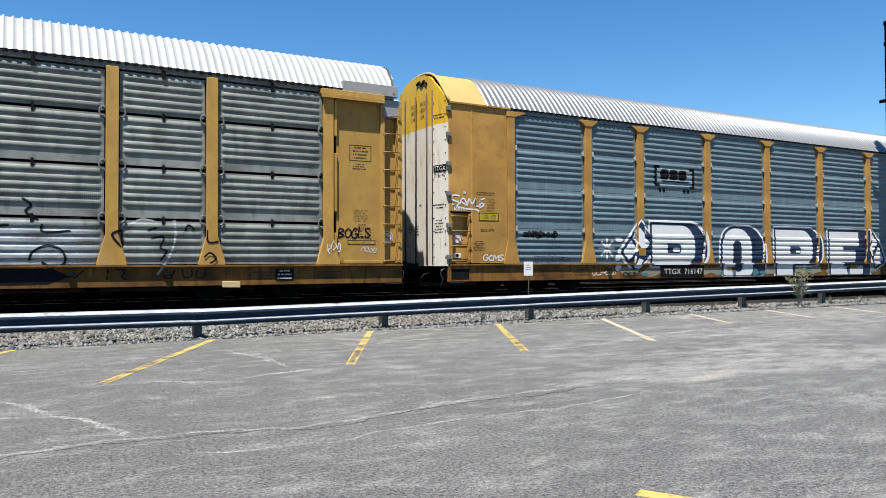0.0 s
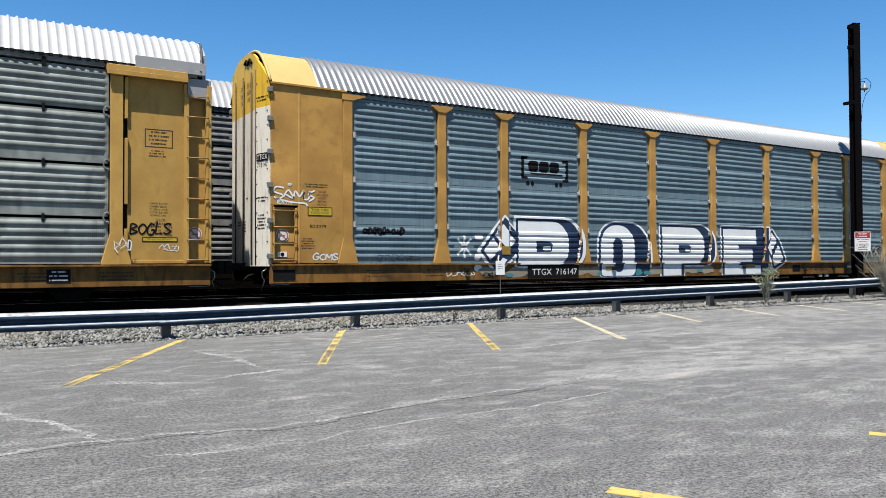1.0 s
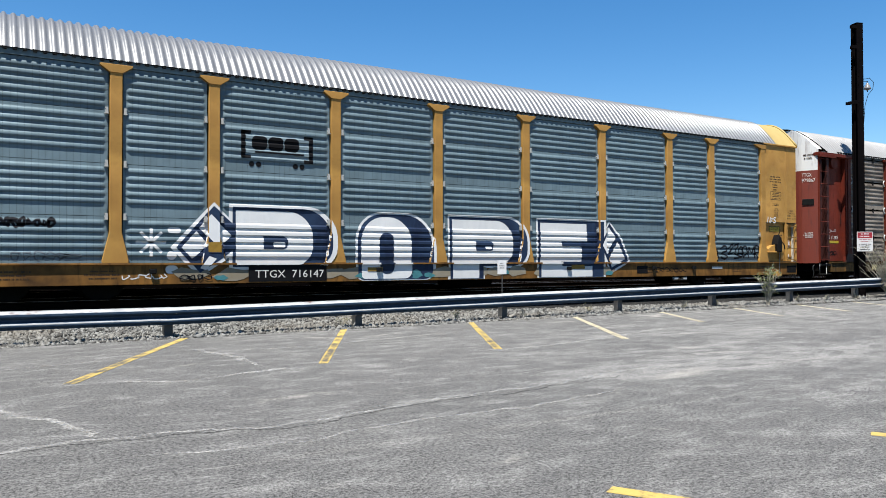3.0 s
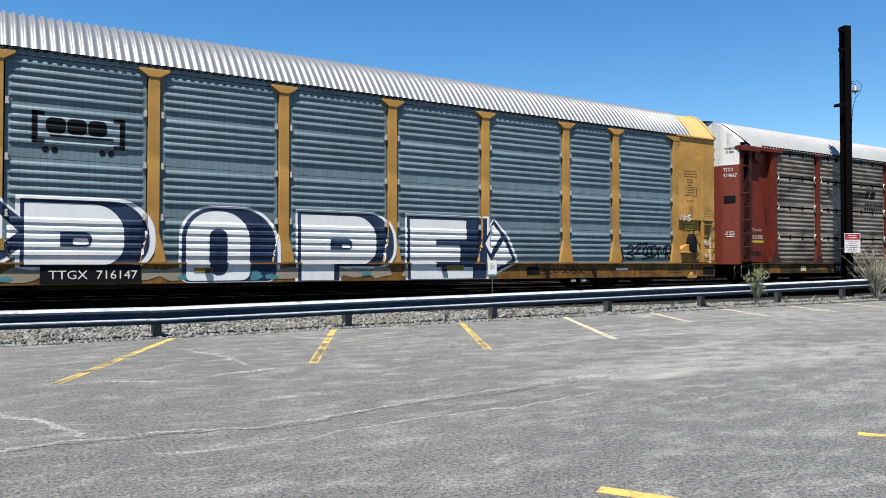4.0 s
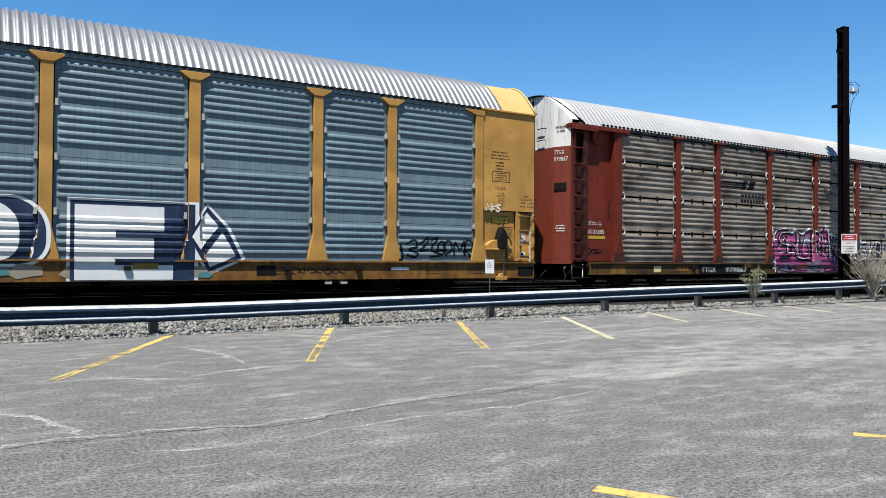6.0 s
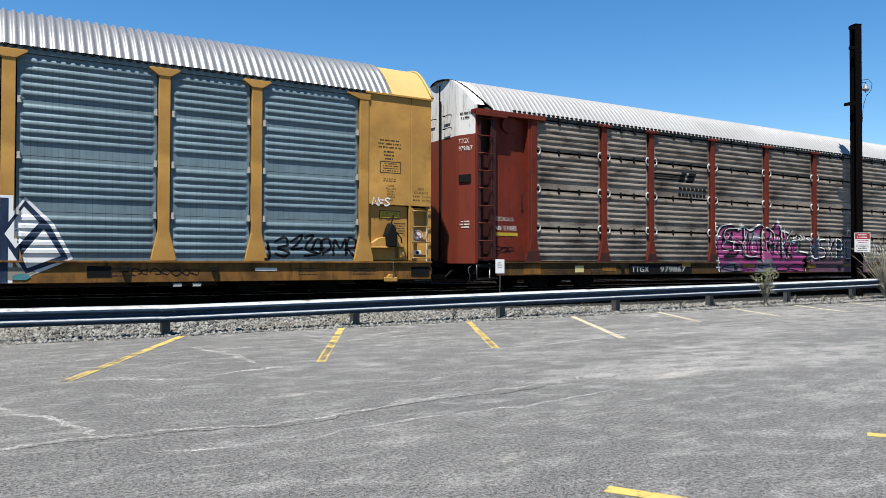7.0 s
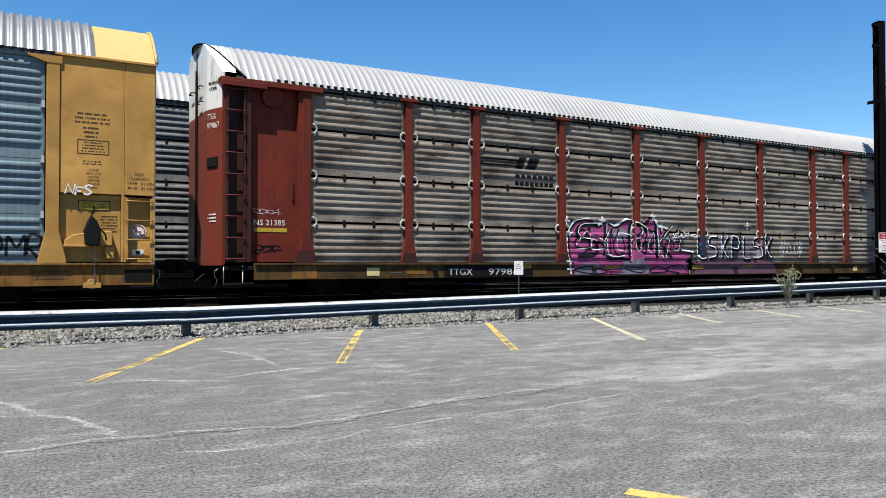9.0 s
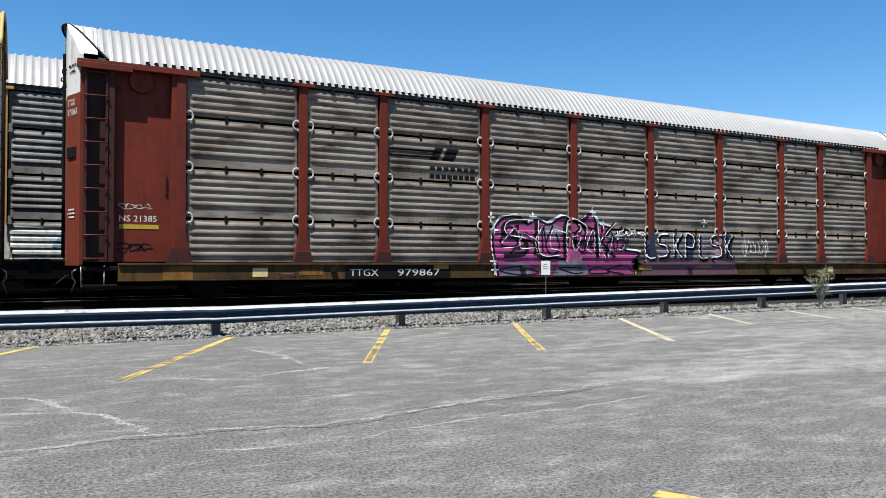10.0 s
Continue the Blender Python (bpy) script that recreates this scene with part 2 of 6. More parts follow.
    vein = math_node(nt, "MULTIPLY", ramp(nt, lines[1], 0.022, 0.004), ramp(nt, noise_node(nt, v, 0.5, 6, 0.7), 0.52, 0.60))
    col = mix_node(nt, math_node(nt, "MULTIPLY", vein, ramp(nt, coarse, 0.36, 0.60)), col, (0.50, 0.48, 0.44))
    coat(nt, bsdf, col)
    bsdf.inputs["Roughness"].default_value = 0.9
    bsdf.inputs["Specular IOR Level"].default_value = 0.2
    bump(nt, bsdf, grit, 0.9, 0.022)
    return m


def line_material(name, lo, hi, paint=(0.58, 0.42, 0.10), rub=0.12):
    """Line paint, rubbed through to the asphalt most along the middle of the stripe."""
    m, nt, bsdf = nodes_of(name)
    info = nt.nodes.new("ShaderNodeObjectInfo")
    shift = nt.nodes.new("ShaderNodeVectorMath")
    shift.operation = "ADD"
    nt.links.new(coords(nt), shift.inputs[0])
    nt.links.new(math_node(nt, "MULTIPLY", info.outputs["Random"], 80.0), shift.inputs[1])
    v = shift.outputs[0]
    tc = nt.nodes.new("ShaderNodeTexCoord")
    sep = nt.nodes.new("ShaderNodeSeparateXYZ")
    nt.links.new(tc.outputs["Object"], sep.inputs[0])
    middle = ramp(nt, math_node(nt, "ABSOLUTE", sep.outputs["Y"]), 0.050, 0.030)
    fore = ramp(nt, math_node(nt, "ADD", sep.outputs["X"], math_node(nt, "MULTIPLY", noise_node(nt, v, 1.1, 3), 2.4)), 0.0, 2.6)
    wear = math_node(nt, "ADD", noise_node(nt, v, 3.0, 6, 0.7), math_node(nt, "MULTIPLY", noise_node(nt, v, 28.0, 3, 0.7), 0.55))
    wear = math_node(nt, "ADD", wear, math_node(nt, "MULTIPLY", math_node(nt, "MULTIPLY", middle, fore), rub))
    worn = ramp(nt, wear, lo, hi)
    coat(nt, bsdf, mix_node(nt, worn, paint, (0.085, 0.08, 0.072)))
    bsdf.inputs["Roughness"].default_value = 0.8
    bump(nt, bsdf, noise_node(nt, v, 85.0, 3), 0.5, 0.008)
    return m


def streak_material(name, colour, lo, hi):
    """A broken streak: the asphalt shows through it grain by grain."""
    m, nt, bsdf = nodes_of(name)
    v = coords(nt)
    broken = math_node(nt, "ADD", math_node(nt, "MULTIPLY", noise_node(nt, v, 22.0, 6, 0.8), 0.7), math_node(nt, "MULTIPLY", noise_node(nt, v, 1.6, 4), 0.3))
    nt.links.new(math_node(nt, "MULTIPLY", ramp(nt, broken, lo, hi), 0.8), bsdf.inputs["Alpha"])
    coat(nt, bsdf, mix_node(nt, noise_node(nt, v, 40.0, 3), colour, tuple(c * 0.7 for c in colour)))
    bsdf.inputs["Roughness"].default_value = 0.9
    return m


def stone_material(name, light, dark):
    m, nt, bsdf = nodes_of(name)
    geo = nt.nodes.new("ShaderNodeNewGeometry")
    v = coords(nt)
    col = mix_node(nt, geo.outputs["Random Per Island"], dark, light)
    col = mix_node(nt, math_node(nt, "MULTIPLY", ramp(nt, noise_node(nt, v, 0.5, 4), 0.45, 0.75), 0.5), col, (0.20, 0.17, 0.13))
    coat(nt, bsdf, col)
    bsdf.inputs["Roughness"].default_value = 0.9
    bump(nt, bsdf, noise_node(nt, v, 70.0, 3), 0.4, 0.006)
    return m


def gravel_material(name, light, dark, gloss=0.5):
    m, nt, bsdf = nodes_of(name)
    v = coords(nt)
    vor = nt.nodes.new("ShaderNodeTexVoronoi")
    vor.inputs["Scale"].default_value = 17.0
    nt.links.new(v, vor.inputs["Vector"])
    sepc = nt.nodes.new("ShaderNodeSeparateColor")
    nt.links.new(vor.outputs["Color"], sepc.inputs[0])
    col = mix_node(nt, sepc.outputs[0], dark, light)
    # cell rims go darker still: the shade in the gaps, as colour
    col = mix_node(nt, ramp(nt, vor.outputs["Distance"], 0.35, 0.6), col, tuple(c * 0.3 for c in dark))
    coat(nt, bsdf, col)
    bsdf.inputs["Roughness"].default_value = 0.95
    bsdf.inputs["Specular IOR Level"].default_value = gloss
    bump(nt, bsdf, math_node(nt, "SUBTRACT", 1.0, vor.outputs["Distance"]), 1.0, 0.04)
    return m


def guardrail_paint():
    """Navy paint on the beam; pale bands with rust along its two upper slopes paint in the sun's glare."""
    m, nt, bsdf = nodes_of("guardrail_paint")
    v = coords(nt)
    tc = nt.nodes.new("ShaderNodeTexCoord")
    sep = nt.nodes.new("ShaderNodeSeparateXYZ")
    nt.links.new(tc.outputs["Object"], sep.inputs[0])
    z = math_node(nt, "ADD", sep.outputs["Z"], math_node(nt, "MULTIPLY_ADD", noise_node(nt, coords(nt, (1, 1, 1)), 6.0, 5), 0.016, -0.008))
    # two bands by height: the slopes that face up are coloured as if sunlit
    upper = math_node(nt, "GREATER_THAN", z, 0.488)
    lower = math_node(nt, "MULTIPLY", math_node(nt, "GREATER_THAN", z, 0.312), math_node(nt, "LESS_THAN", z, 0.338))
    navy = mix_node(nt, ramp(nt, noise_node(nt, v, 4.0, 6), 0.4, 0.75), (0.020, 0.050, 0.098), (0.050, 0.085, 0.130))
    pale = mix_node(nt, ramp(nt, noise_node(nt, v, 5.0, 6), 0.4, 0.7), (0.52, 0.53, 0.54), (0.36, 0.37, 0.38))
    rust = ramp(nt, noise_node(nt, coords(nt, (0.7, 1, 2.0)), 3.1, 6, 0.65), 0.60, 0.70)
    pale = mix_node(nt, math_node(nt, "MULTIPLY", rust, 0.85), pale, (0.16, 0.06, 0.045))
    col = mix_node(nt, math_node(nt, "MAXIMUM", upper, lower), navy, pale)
    coat(nt, bsdf, col)
    bsdf.inputs["Roughness"].default_value = 0.6
    bsdf.inputs["Specular IOR Level"].default_value = 0.2
    bump(nt, bsdf, noise_node(nt, v, 30.0, 3), 0.15, 0.004)
    return m


ASPHALT = asphalt_material()
LINE = line_material("worn_line_paint", 0.755, 0.94)
LINE_FADED = line_material("faded_line_paint", 0.80, 0.98, (0.54, 0.48, 0.32), 0.06)
STREAK_PALE = streak_material("pale_streak", (0.62, 0.61, 0.58), 0.43, 0.60)
STREAK_DARK = streak_material("dark_crack", (0.035, 0.034, 0.033), 0.42, 0.56)
STONES = stone_material("ballast_stones", (0.29, 0.29, 0.275), (0.028, 0.028, 0.027))
# bed coloured dark to read as shaded gaps among the loose stones
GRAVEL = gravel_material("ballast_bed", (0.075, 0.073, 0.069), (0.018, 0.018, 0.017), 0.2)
# near-black: the trains' shade is put into this stone's colour
SHADE_STONE = gravel_material("shade_dark_stone", (0.012, 0.011, 0.010), (0.006, 0.005, 0.005), 0.0)
DIRT = gravel_material("dusty_ground", (0.216, 0.194, 0.158), (0.115, 0.101, 0.0792))
GUARD = guardrail_paint()
GUARD_POST = painted("weathered_post_steel", (0.144, 0.148, 0.151), (0.0576, 0.054, 0.0504), 0.8, 0.6, 0.3)
RAIL_STEEL = plain("rail_steel", (0.30, 0.28, 0.26), 0.35, 0.8)
RAIL_WEB = plain("grimy_rail_web", (0.014, 0.010, 0.008), 0.95, 0.0, 0.4, 0.0)
BACKDROP_BLACK = plain("backdrop_black", (0.006, 0.005, 0.005), 0.95, gloss=0.0)
TIE = plain("creosoted_tie", (0.022, 0.018, 0.015), 0.95, gloss=0.0)
POLE_STEEL = plain("black_rusty_steel", (0.0048, 0.0036, 0.0042), 0.85, 0.0, 0.5, 0.03)
SIGN_WHITE = plain("sign_white", (0.76, 0.76, 0.76), 0.45, 0.0, 0.08)
GLASS_BROWN = plain("grey_porcelain", (0.26, 0.26, 0.27), 0.35)
LEAF = plain("dusty_green_leaf", (0.150, 0.185, 0.070), 0.7, 0.0, 0.5)
DRY_LEAF = plain("dry_olive_leaf", (0.25, 0.245, 0.14), 0.75, 0.0, 0.5)
TWIG = plain("pale_dry_twig", (0.44, 0.40, 0.32), 0.85)


# ---- mesh helpers ----
class Shape:
    """Vertices and faces of one mesh in the making."""

    def __init__(self):
        self.v, self.f = [], []

    def box(self, x0, x1, y0, y1, z0, z1):
        n = len(self.v)
        self.v += [(x, y, z) for z in (z0, z1) for y in (y0, y1) for x in (x0, x1)]
        self.f += [tuple(n + i for i in q) for q in ((0, 2, 3, 1), (4, 5, 7, 6), (0, 1, 5, 4), (2, 6, 7, 3), (0, 4, 6, 2), (1, 3, 7, 5))]
        return self

    def prism(self, pts, axis, a, b):
        """A closed outline pushed along an axis: x: pts are (y, z); y: (x, z); z: (x, y)."""
        n, k = len(self.v), len(pts)
        for w in (a, b):
            self.v += [(w, p, q) if axis == "x" else (p, w, q) if axis == "y" else (p, q, w) for p, q in pts]
        self.f += [tuple(range(n, n + k)), tuple(range(n + 2 * k - 1, n + k - 1, -1))]
        self.f += [(n + i, n + k + i, n + k + (i + 1) % k, n + (i + 1) % k) for i in range(k)]
        return self

    def tube(self, path, r, sides=8):
        """A round bar along a path of points."""
        path = [Vector(p) for p in path]
        n = len(self.v)
        for i, p in enumerate(path):
            d = (path[min(i + 1, len(path) - 1)] - path[max(i - 1, 0)]).normalized()
            u = d.orthogonal().normalized()
            if i and abs(u.dot(last)) < 0.999:
                u = (last - d * last.dot(d)).normalized()
            last = u
            w = d.cross(u)
            rad = r[i] if isinstance(r, (list, tuple)) else r
            self.v += [tuple(p + (u * math.cos(a) + w * math.sin(a)) * rad) for a in (2 * math.pi * k / sides for k in range(sides))]
        for i in range(len(path) - 1):
            for k in range(sides):
                a, b = n + i * sides + k, n + i * sides + (k + 1) % sides
                self.f.append((a, b, b + sides, a + sides))
        self.f += [tuple(range(n + sides - 1, n - 1, -1)), tuple(range(n + (len(path) - 1) * sides, n + len(path) * sides))]
        return self

    def disc(self, c, r, y0, y1, sides=20):
        return self.prism([(c[0] + r * math.cos(2 * math.pi * k / sides), c[1] + r * math.sin(2 * math.pi * k / sides)) for k in range(sides)], "y", y0, y1)

    def mesh(self, name, material, smooth=False, bevel=0.0):
        me = bpy.data.meshes.new(name)
        me.from_pydata(self.v, [], self.f)
        bm = bmesh.new()
        bm.from_mesh(me)
        bmesh.ops.recalc_face_normals(bm, faces=bm.faces)
        if bevel:
            sharp = [e for e in bm.edges if len(e.link_faces) == 2 and e.calc_face_angle(0) > 0.5]
            bmesh.ops.bevel(bm, geom=sharp, offset=bevel, segments=1, affect="EDGES")
        bm.to_mesh(me)
        bm.free()
        me.materials.append(material)
        if smooth:
            for p in me.polygons:
                p.use_smooth = True
        return me


def part(name, shape, material, parent, label="", smooth=False, bevel=0.0, at=None):
    """Links a shape, or mesh data made before, as one mesh object under a thing or a part."""
    data = shape.mesh(name, material, smooth, bevel) if isinstance(shape, Shape) else shape
    ob = new(name, data)
    ob.parent = parent
    if at is not None:
        ob.matrix_basis = at
    if label:
        tagged(ob, label)
    return ob


def thing(name, shape, material, label, category, group="", kind="", smooth=False, bevel=0.0, at=None):
    ob = new(name, shape.mesh(name, material, smooth, bevel) if isinstance(shape, Shape) else shape)
    if at is not None:
        ob.matrix_basis = at
    return tagged(ob, label, category, group, kind)


def base(name, label, category, at, group="", kind=""):
    ob = new(name)
    ob.empty_display_size = 0.3
    ob.matrix_basis = at
    return tagged(ob, label, category, group, kind)



# ---- ground, lot, track ----
def guard_y(x):
    """The guardrail and the lot's edge run slightly askew to the track."""
    return 14.30 + 0.025 * (x - 3.0)


thing("ground", Shape().box(-2000, 2000, -2000, 2000, -1.0, -0.03), DIRT, "dusty brown gravel ground around the lot", "ground", kind="structure")
lot = Shape()
edge = [(x, guard_y(x) - 0.32 + 0.05 * noise.noise((x * 1.7, 3.1, 0)) + 0.03 * noise.noise((x * 6.0, 1.1, 0))) for x in np.arange(-40, 70.1, 0.4)]
lot.prism([(-40, -45), (70, -45)] + edge[::-1], "z", -0.3, 0.0)
thing("parking_lot", lot, ASPHALT, "worn grey asphalt parking lot with swept light streaks", "asphalt", kind="structure")


def bed_z(y):
    """Height of the ballast at y: a gentle shoulder, then the bed under the ties."""
    if y < 14.2:
        return -0.02
    if y < 16.4:
        return -0.02 + 0.17 * (y - 14.2) / 2.2
    return 0.15 + 0.25 * min(1.0, (y - 16.4) / 0.35)


bed = Shape()
profile_y = [13.0, 14.2, 14.9, 15.6, 16.4, 16.75, 19.3, 21.5, 25.3, 26.3, 27.5]
heights = [-0.06] + [bed_z(y) for y in profile_y[1:6]] + [0.40, 0.40, 0.40, 0.1, -0.06]
bed.prism(list(zip(profile_y, heights)) + [(27.5, -0.5), (13.0, -0.5)], "x", -60, 90)
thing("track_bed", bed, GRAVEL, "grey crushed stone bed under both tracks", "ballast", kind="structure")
# slabs coloured as black as the shade beneath both trains
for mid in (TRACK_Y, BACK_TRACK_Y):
    thing("shade_dark_bed", Shape().box(-60, 90, mid - (1.72 if mid == TRACK_Y else 1.3), mid + (4.15 if mid == TRACK_Y else 1.8), 0.30, 0.408), SHADE_STONE, "near-black stone, coloured with the shade under the trains", "ballast", kind="structure")


# Added black strip: keeps sunlit ground from showing beneath the cars.
thing("dark_backdrop", Shape().box(-60, 90, 27.0, 27.5, -0.3, 1.5), BACKDROP_BLACK, "added near-black backdrop that hides the lit ground behind the tracks", "wall", kind="structure")


def ballast_stones():
    """Loose angular stones over the visible shoulder, one joined mesh."""
    rng = np.random.default_rng(4)
    corner = np.array([(1, 0, 0), (-1, 0, 0), (0, 1, 0), (0, -1, 0), (0, 0, 1), (0, 0, -1)], float)
    tris = np.array([(0, 2, 4), (2, 1, 4), (1, 3, 4), (3, 0, 4), (2, 0, 5), (1, 2, 5), (3, 1, 5), (0, 3, 5)])
    n = 46000
    u = rng.random(n)
    x = -3 + 47 * u ** 1.25
    y = 14.30 + 0.025 * (x - 3) - 0.36 + np.clip(2.2 - 0.075 * (x - 4), 0.95, 2.2) * rng.random(n) ** 1.15
    z = np.interp(y, [14.2, 16.4, 16.75], [-0.02, 0.15, 0.40]) + rng.random(n) * 0.03
    size = (0.022 + 0.034 * rng.random(n) ** 2) * np.where(rng.random(n) < 0.05, 1.5, 1.0)
    jit = corner[None] * (0.6 + 0.8 * rng.random((n, 6, 1))) + (rng.random((n, 6, 3)) - 0.5) * 0.9
    ang = rng.random(n) * 6.283
    ca, sa = np.cos(ang)[:, None], np.sin(ang)[:, None]
    px = jit[:, :, 0] * ca - jit[:, :, 1] * sa
    py = jit[:, :, 0] * sa + jit[:, :, 1] * ca
    v = np.stack([px, py, jit[:, :, 2] * 0.8], 2) * size[:, None, None] + np.stack([x, y, z], 1)[:, None, :]
    f = tris[None] + (np.arange(n) * 6)[:, None, None]
    me = bpy.data.meshes.new("ballast")
    me.vertices.add(n * 6)
    me.vertices.foreach_set("co", v.ravel())
    me.loops.add(n * 24)
    me.loops.foreach_set("vertex_index", f.ravel())
    me.polygons.add(n * 8)
    me.polygons.foreach_set("loop_start", np.arange(n * 8) * 3)
    me.update(calc_edges=True)
    me.materials.append(STONES)
    tagged(new("ballast", me), "pale grey crushed stone ballast along the track", "gravel", kind="stuff")


ballast_stones()


def track(y):
    top = RAIL_Z
    for gy in (y - 0.7525, y + 0.7525):
        sec = [(-0.07, 0), (0.07, 0), (0.07, 0.012), (0.012, 0.03), (0.010, 0.13), (0.036, 0.142), (0.036, 0.165), (0.028, 0.172), (-0.028, 0.172), (-0.036, 0.165), (-0.036, 0.142), (-0.010, 0.13), (-0.012, 0.03), (-0.07, 0.012)]
        rail = thing("rail", Shape().prism([(gy + a, top - 0.172 + b) for a, b in sec], "x", -60, 90), RAIL_WEB, "worn steel rail with a shiny running face", "rail", "rails of the tracks", "structure")
        part("running_face", Shape().box(-60, 90, gy - 0.031, gy + 0.031, top - 0.006, top + 0.003), RAIL_STEEL, rail, "polished running face", bevel=0.002)
    ties = Shape()
    for k in range(220):
        x = -42 + 0.53 * k
        ties.box(x - 0.11, x + 0.11, y - 1.3, y + 1.3, top - 0.33, top - 0.165)
    thing("ties", ties, TIE, "dark creosoted wooden ties in the ballast", "ties", kind="structure")


track(TRACK_Y)
track(BACK_TRACK_Y)


def smooth_path(pts, n=6):
    out = []
    p = [pts[0]] + list(pts) + [pts[-1]]
    for i in range(1, len(p) - 2):
        for k in range(n):
            t = k / n
            out.append(tuple(0.5 * (2 * p[i][j] + (p[i + 1][j] - p[i - 1][j]) * t + (2 * p[i - 1][j] - 5 * p[i][j] + 4 * p[i + 1][j] - p[i + 2][j]) * t * t + (3 * p[i][j] - p[i - 1][j] - 3 * p[i + 1][j] + p[i + 2][j]) * t ** 3) for j in (0, 1)))
    out.append(tuple(pts[-1]))
    return out


def stall_line(x0, y0, x1, y1, width=0.125, faded=False):
    """A stripe from its outer end to its fore end, in its own space: x along it, y across."""
    long = math.hypot(x1 - x0, y1 - y0)
    pts = []
    steps = 24
    for sgn, order in ((1, range(steps, -1, -1)), (-1, range(steps + 1))):
        for i in order:
            f = i / steps
            w = 1 + 0.12 * noise.noise((x0 + f * 9, y0 + sgn * 3.0, 0.3))
            pts.append(((f - 0.5) * long, sgn * w * width / 2))
    at = pose((x0 + x1) / 2, (y0 + y1) / 2, 0, 0, 0, math.degrees(math.atan2(y1 - y0, x1 - x0)))
    thing("stall_line", Shape().prism(pts, "z", 0.001, 0.004), LINE_FADED if faded else LINE, "worn yellow painted parking stall line on asphalt", "line", "stall lines", "structure", at=at)


for k in range(-2, 8):
    ex = 3.17 + 3.12 * k
    ey = guard_y(ex) - 0.34 + 0.03 * k
    part_left = 1.0 if k < 4 else 0.62
    stall_line(ex, ey, ex - (2.30 + 0.065 * min(k, 3) ** 2 * (k > 0)) * part_left, ey - 4.62 * part_left, faded=k > 2)
for k in range(-1, 4):
    stall_line(3.17 + 2.74 * k, 3.31, 3.17 + 2.74 * k + 2.4, 3.31 - 4.4)


def worn_streak(path, width, material, label, seed=0):
    """A crack or scuff worn into the asphalt: a thin ragged ribbon along a line on the lot."""
    line = smooth_path(path, 14)
    left, right = [], []
    for i, (x, y) in enumerate(line):
        a, b = Vector(line[max(i - 1, 0)]), Vector(line[min(i + 1, len(line) - 1)])
        d = (b - a).normalized()
        f = i / (len(line) - 1)
        w = width * (0.25 + min(1.0, 6 * f, 6 * (1 - f))) * (0.55 + 0.9 * abs(noise.noise((x * 3.0, y * 3.0, seed))))
        sway = 0.10 * noise.noise((x * 2.3, y * 2.3, seed + 5.0)) + 0.07 * noise.noise((x * 8.0, y * 8.0, seed))
        n = Vector((-d.y, d.x))
        left.append((x + n.x * (sway + w / 2), y + n.y * (sway + w / 2)))
        right.append((x + n.x * (sway - w / 2), y + n.y * (sway - w / 2)))
    s = Shape()
    s.v = [(x, y, 0.0025 + 0.0001 * seed) for x, y in left + right]
    k = len(left)
    s.f = [(i, k + i, k + i + 1, i + 1) for i in range(k - 1)]
    thing("asphalt_streak", s, material, label, "asphalt", "worn streaks", "structure")


PALE = "pale worn streak on the asphalt"
CRACK = "dark crack in the asphalt"
worn_streak([(-1.4, 6.0), (0.2, 6.25), (1.3, 6.22), (2.3, 6.03), (3.5, 6.33), (4.5, 6.33)], 0.07, STREAK_PALE, PALE, 1)
worn_streak([(2.4, 6.10), (3.5, 6.40), (4.4, 6.40), (5.3, 6.52), (6.9, 6.80), (8.4, 6.85), (10.5, 7.3)], 0.05, STREAK_PALE, PALE, 2)
worn_streak([(-1.0, 5.9), (0.2, 6.16), (1.3, 6.13), (2.3, 5.94), (3.5, 6.24), (5.3, 6.36), (6.9, 6.63)], 0.035, STREAK_DARK, CRACK, 3)
worn_streak([(-0.4, 8.9), (0.15, 8.28), (0.36, 7.54), (0.63, 7.10), (0.73, 6.78), (0.74, 6.35)], 0.09, STREAK_PALE, PALE, 4)
worn_streak([(2.80, 12.1), (2.98, 11.65), (3.11, 10.89), (3.14, 9.63)], 0.13, STREAK_PALE, PALE, 5)
worn_streak([(2.94, 11.65), (4.35, 11.55), (6.4, 12.0), (8.8, 12.6)], 0.10, STREAK_PALE, PALE, 6)
worn_streak([(0.9, 5.55), (2.1, 5.40), (3.3, 5.62), (4.6, 5.62), (6.2, 5.95)], 0.05, STREAK_PALE, PALE, 7)
worn_streak([(1.3, 9.2), (2.0, 8.9), (2.7, 9.1), (3.6, 9.3)], 0.10, STREAK_PALE, PALE, 8)
worn_streak([(-1.8, 11.2), (0.0, 11.0), (1.6, 11.3)], 0.09, STREAK_PALE, PALE, 10)
worn_streak([(6.5, 9.4), (8.5, 9.7), (11.0, 10.5), (14.0, 11.4)], 0.10, STREAK_PALE, PALE, 11)


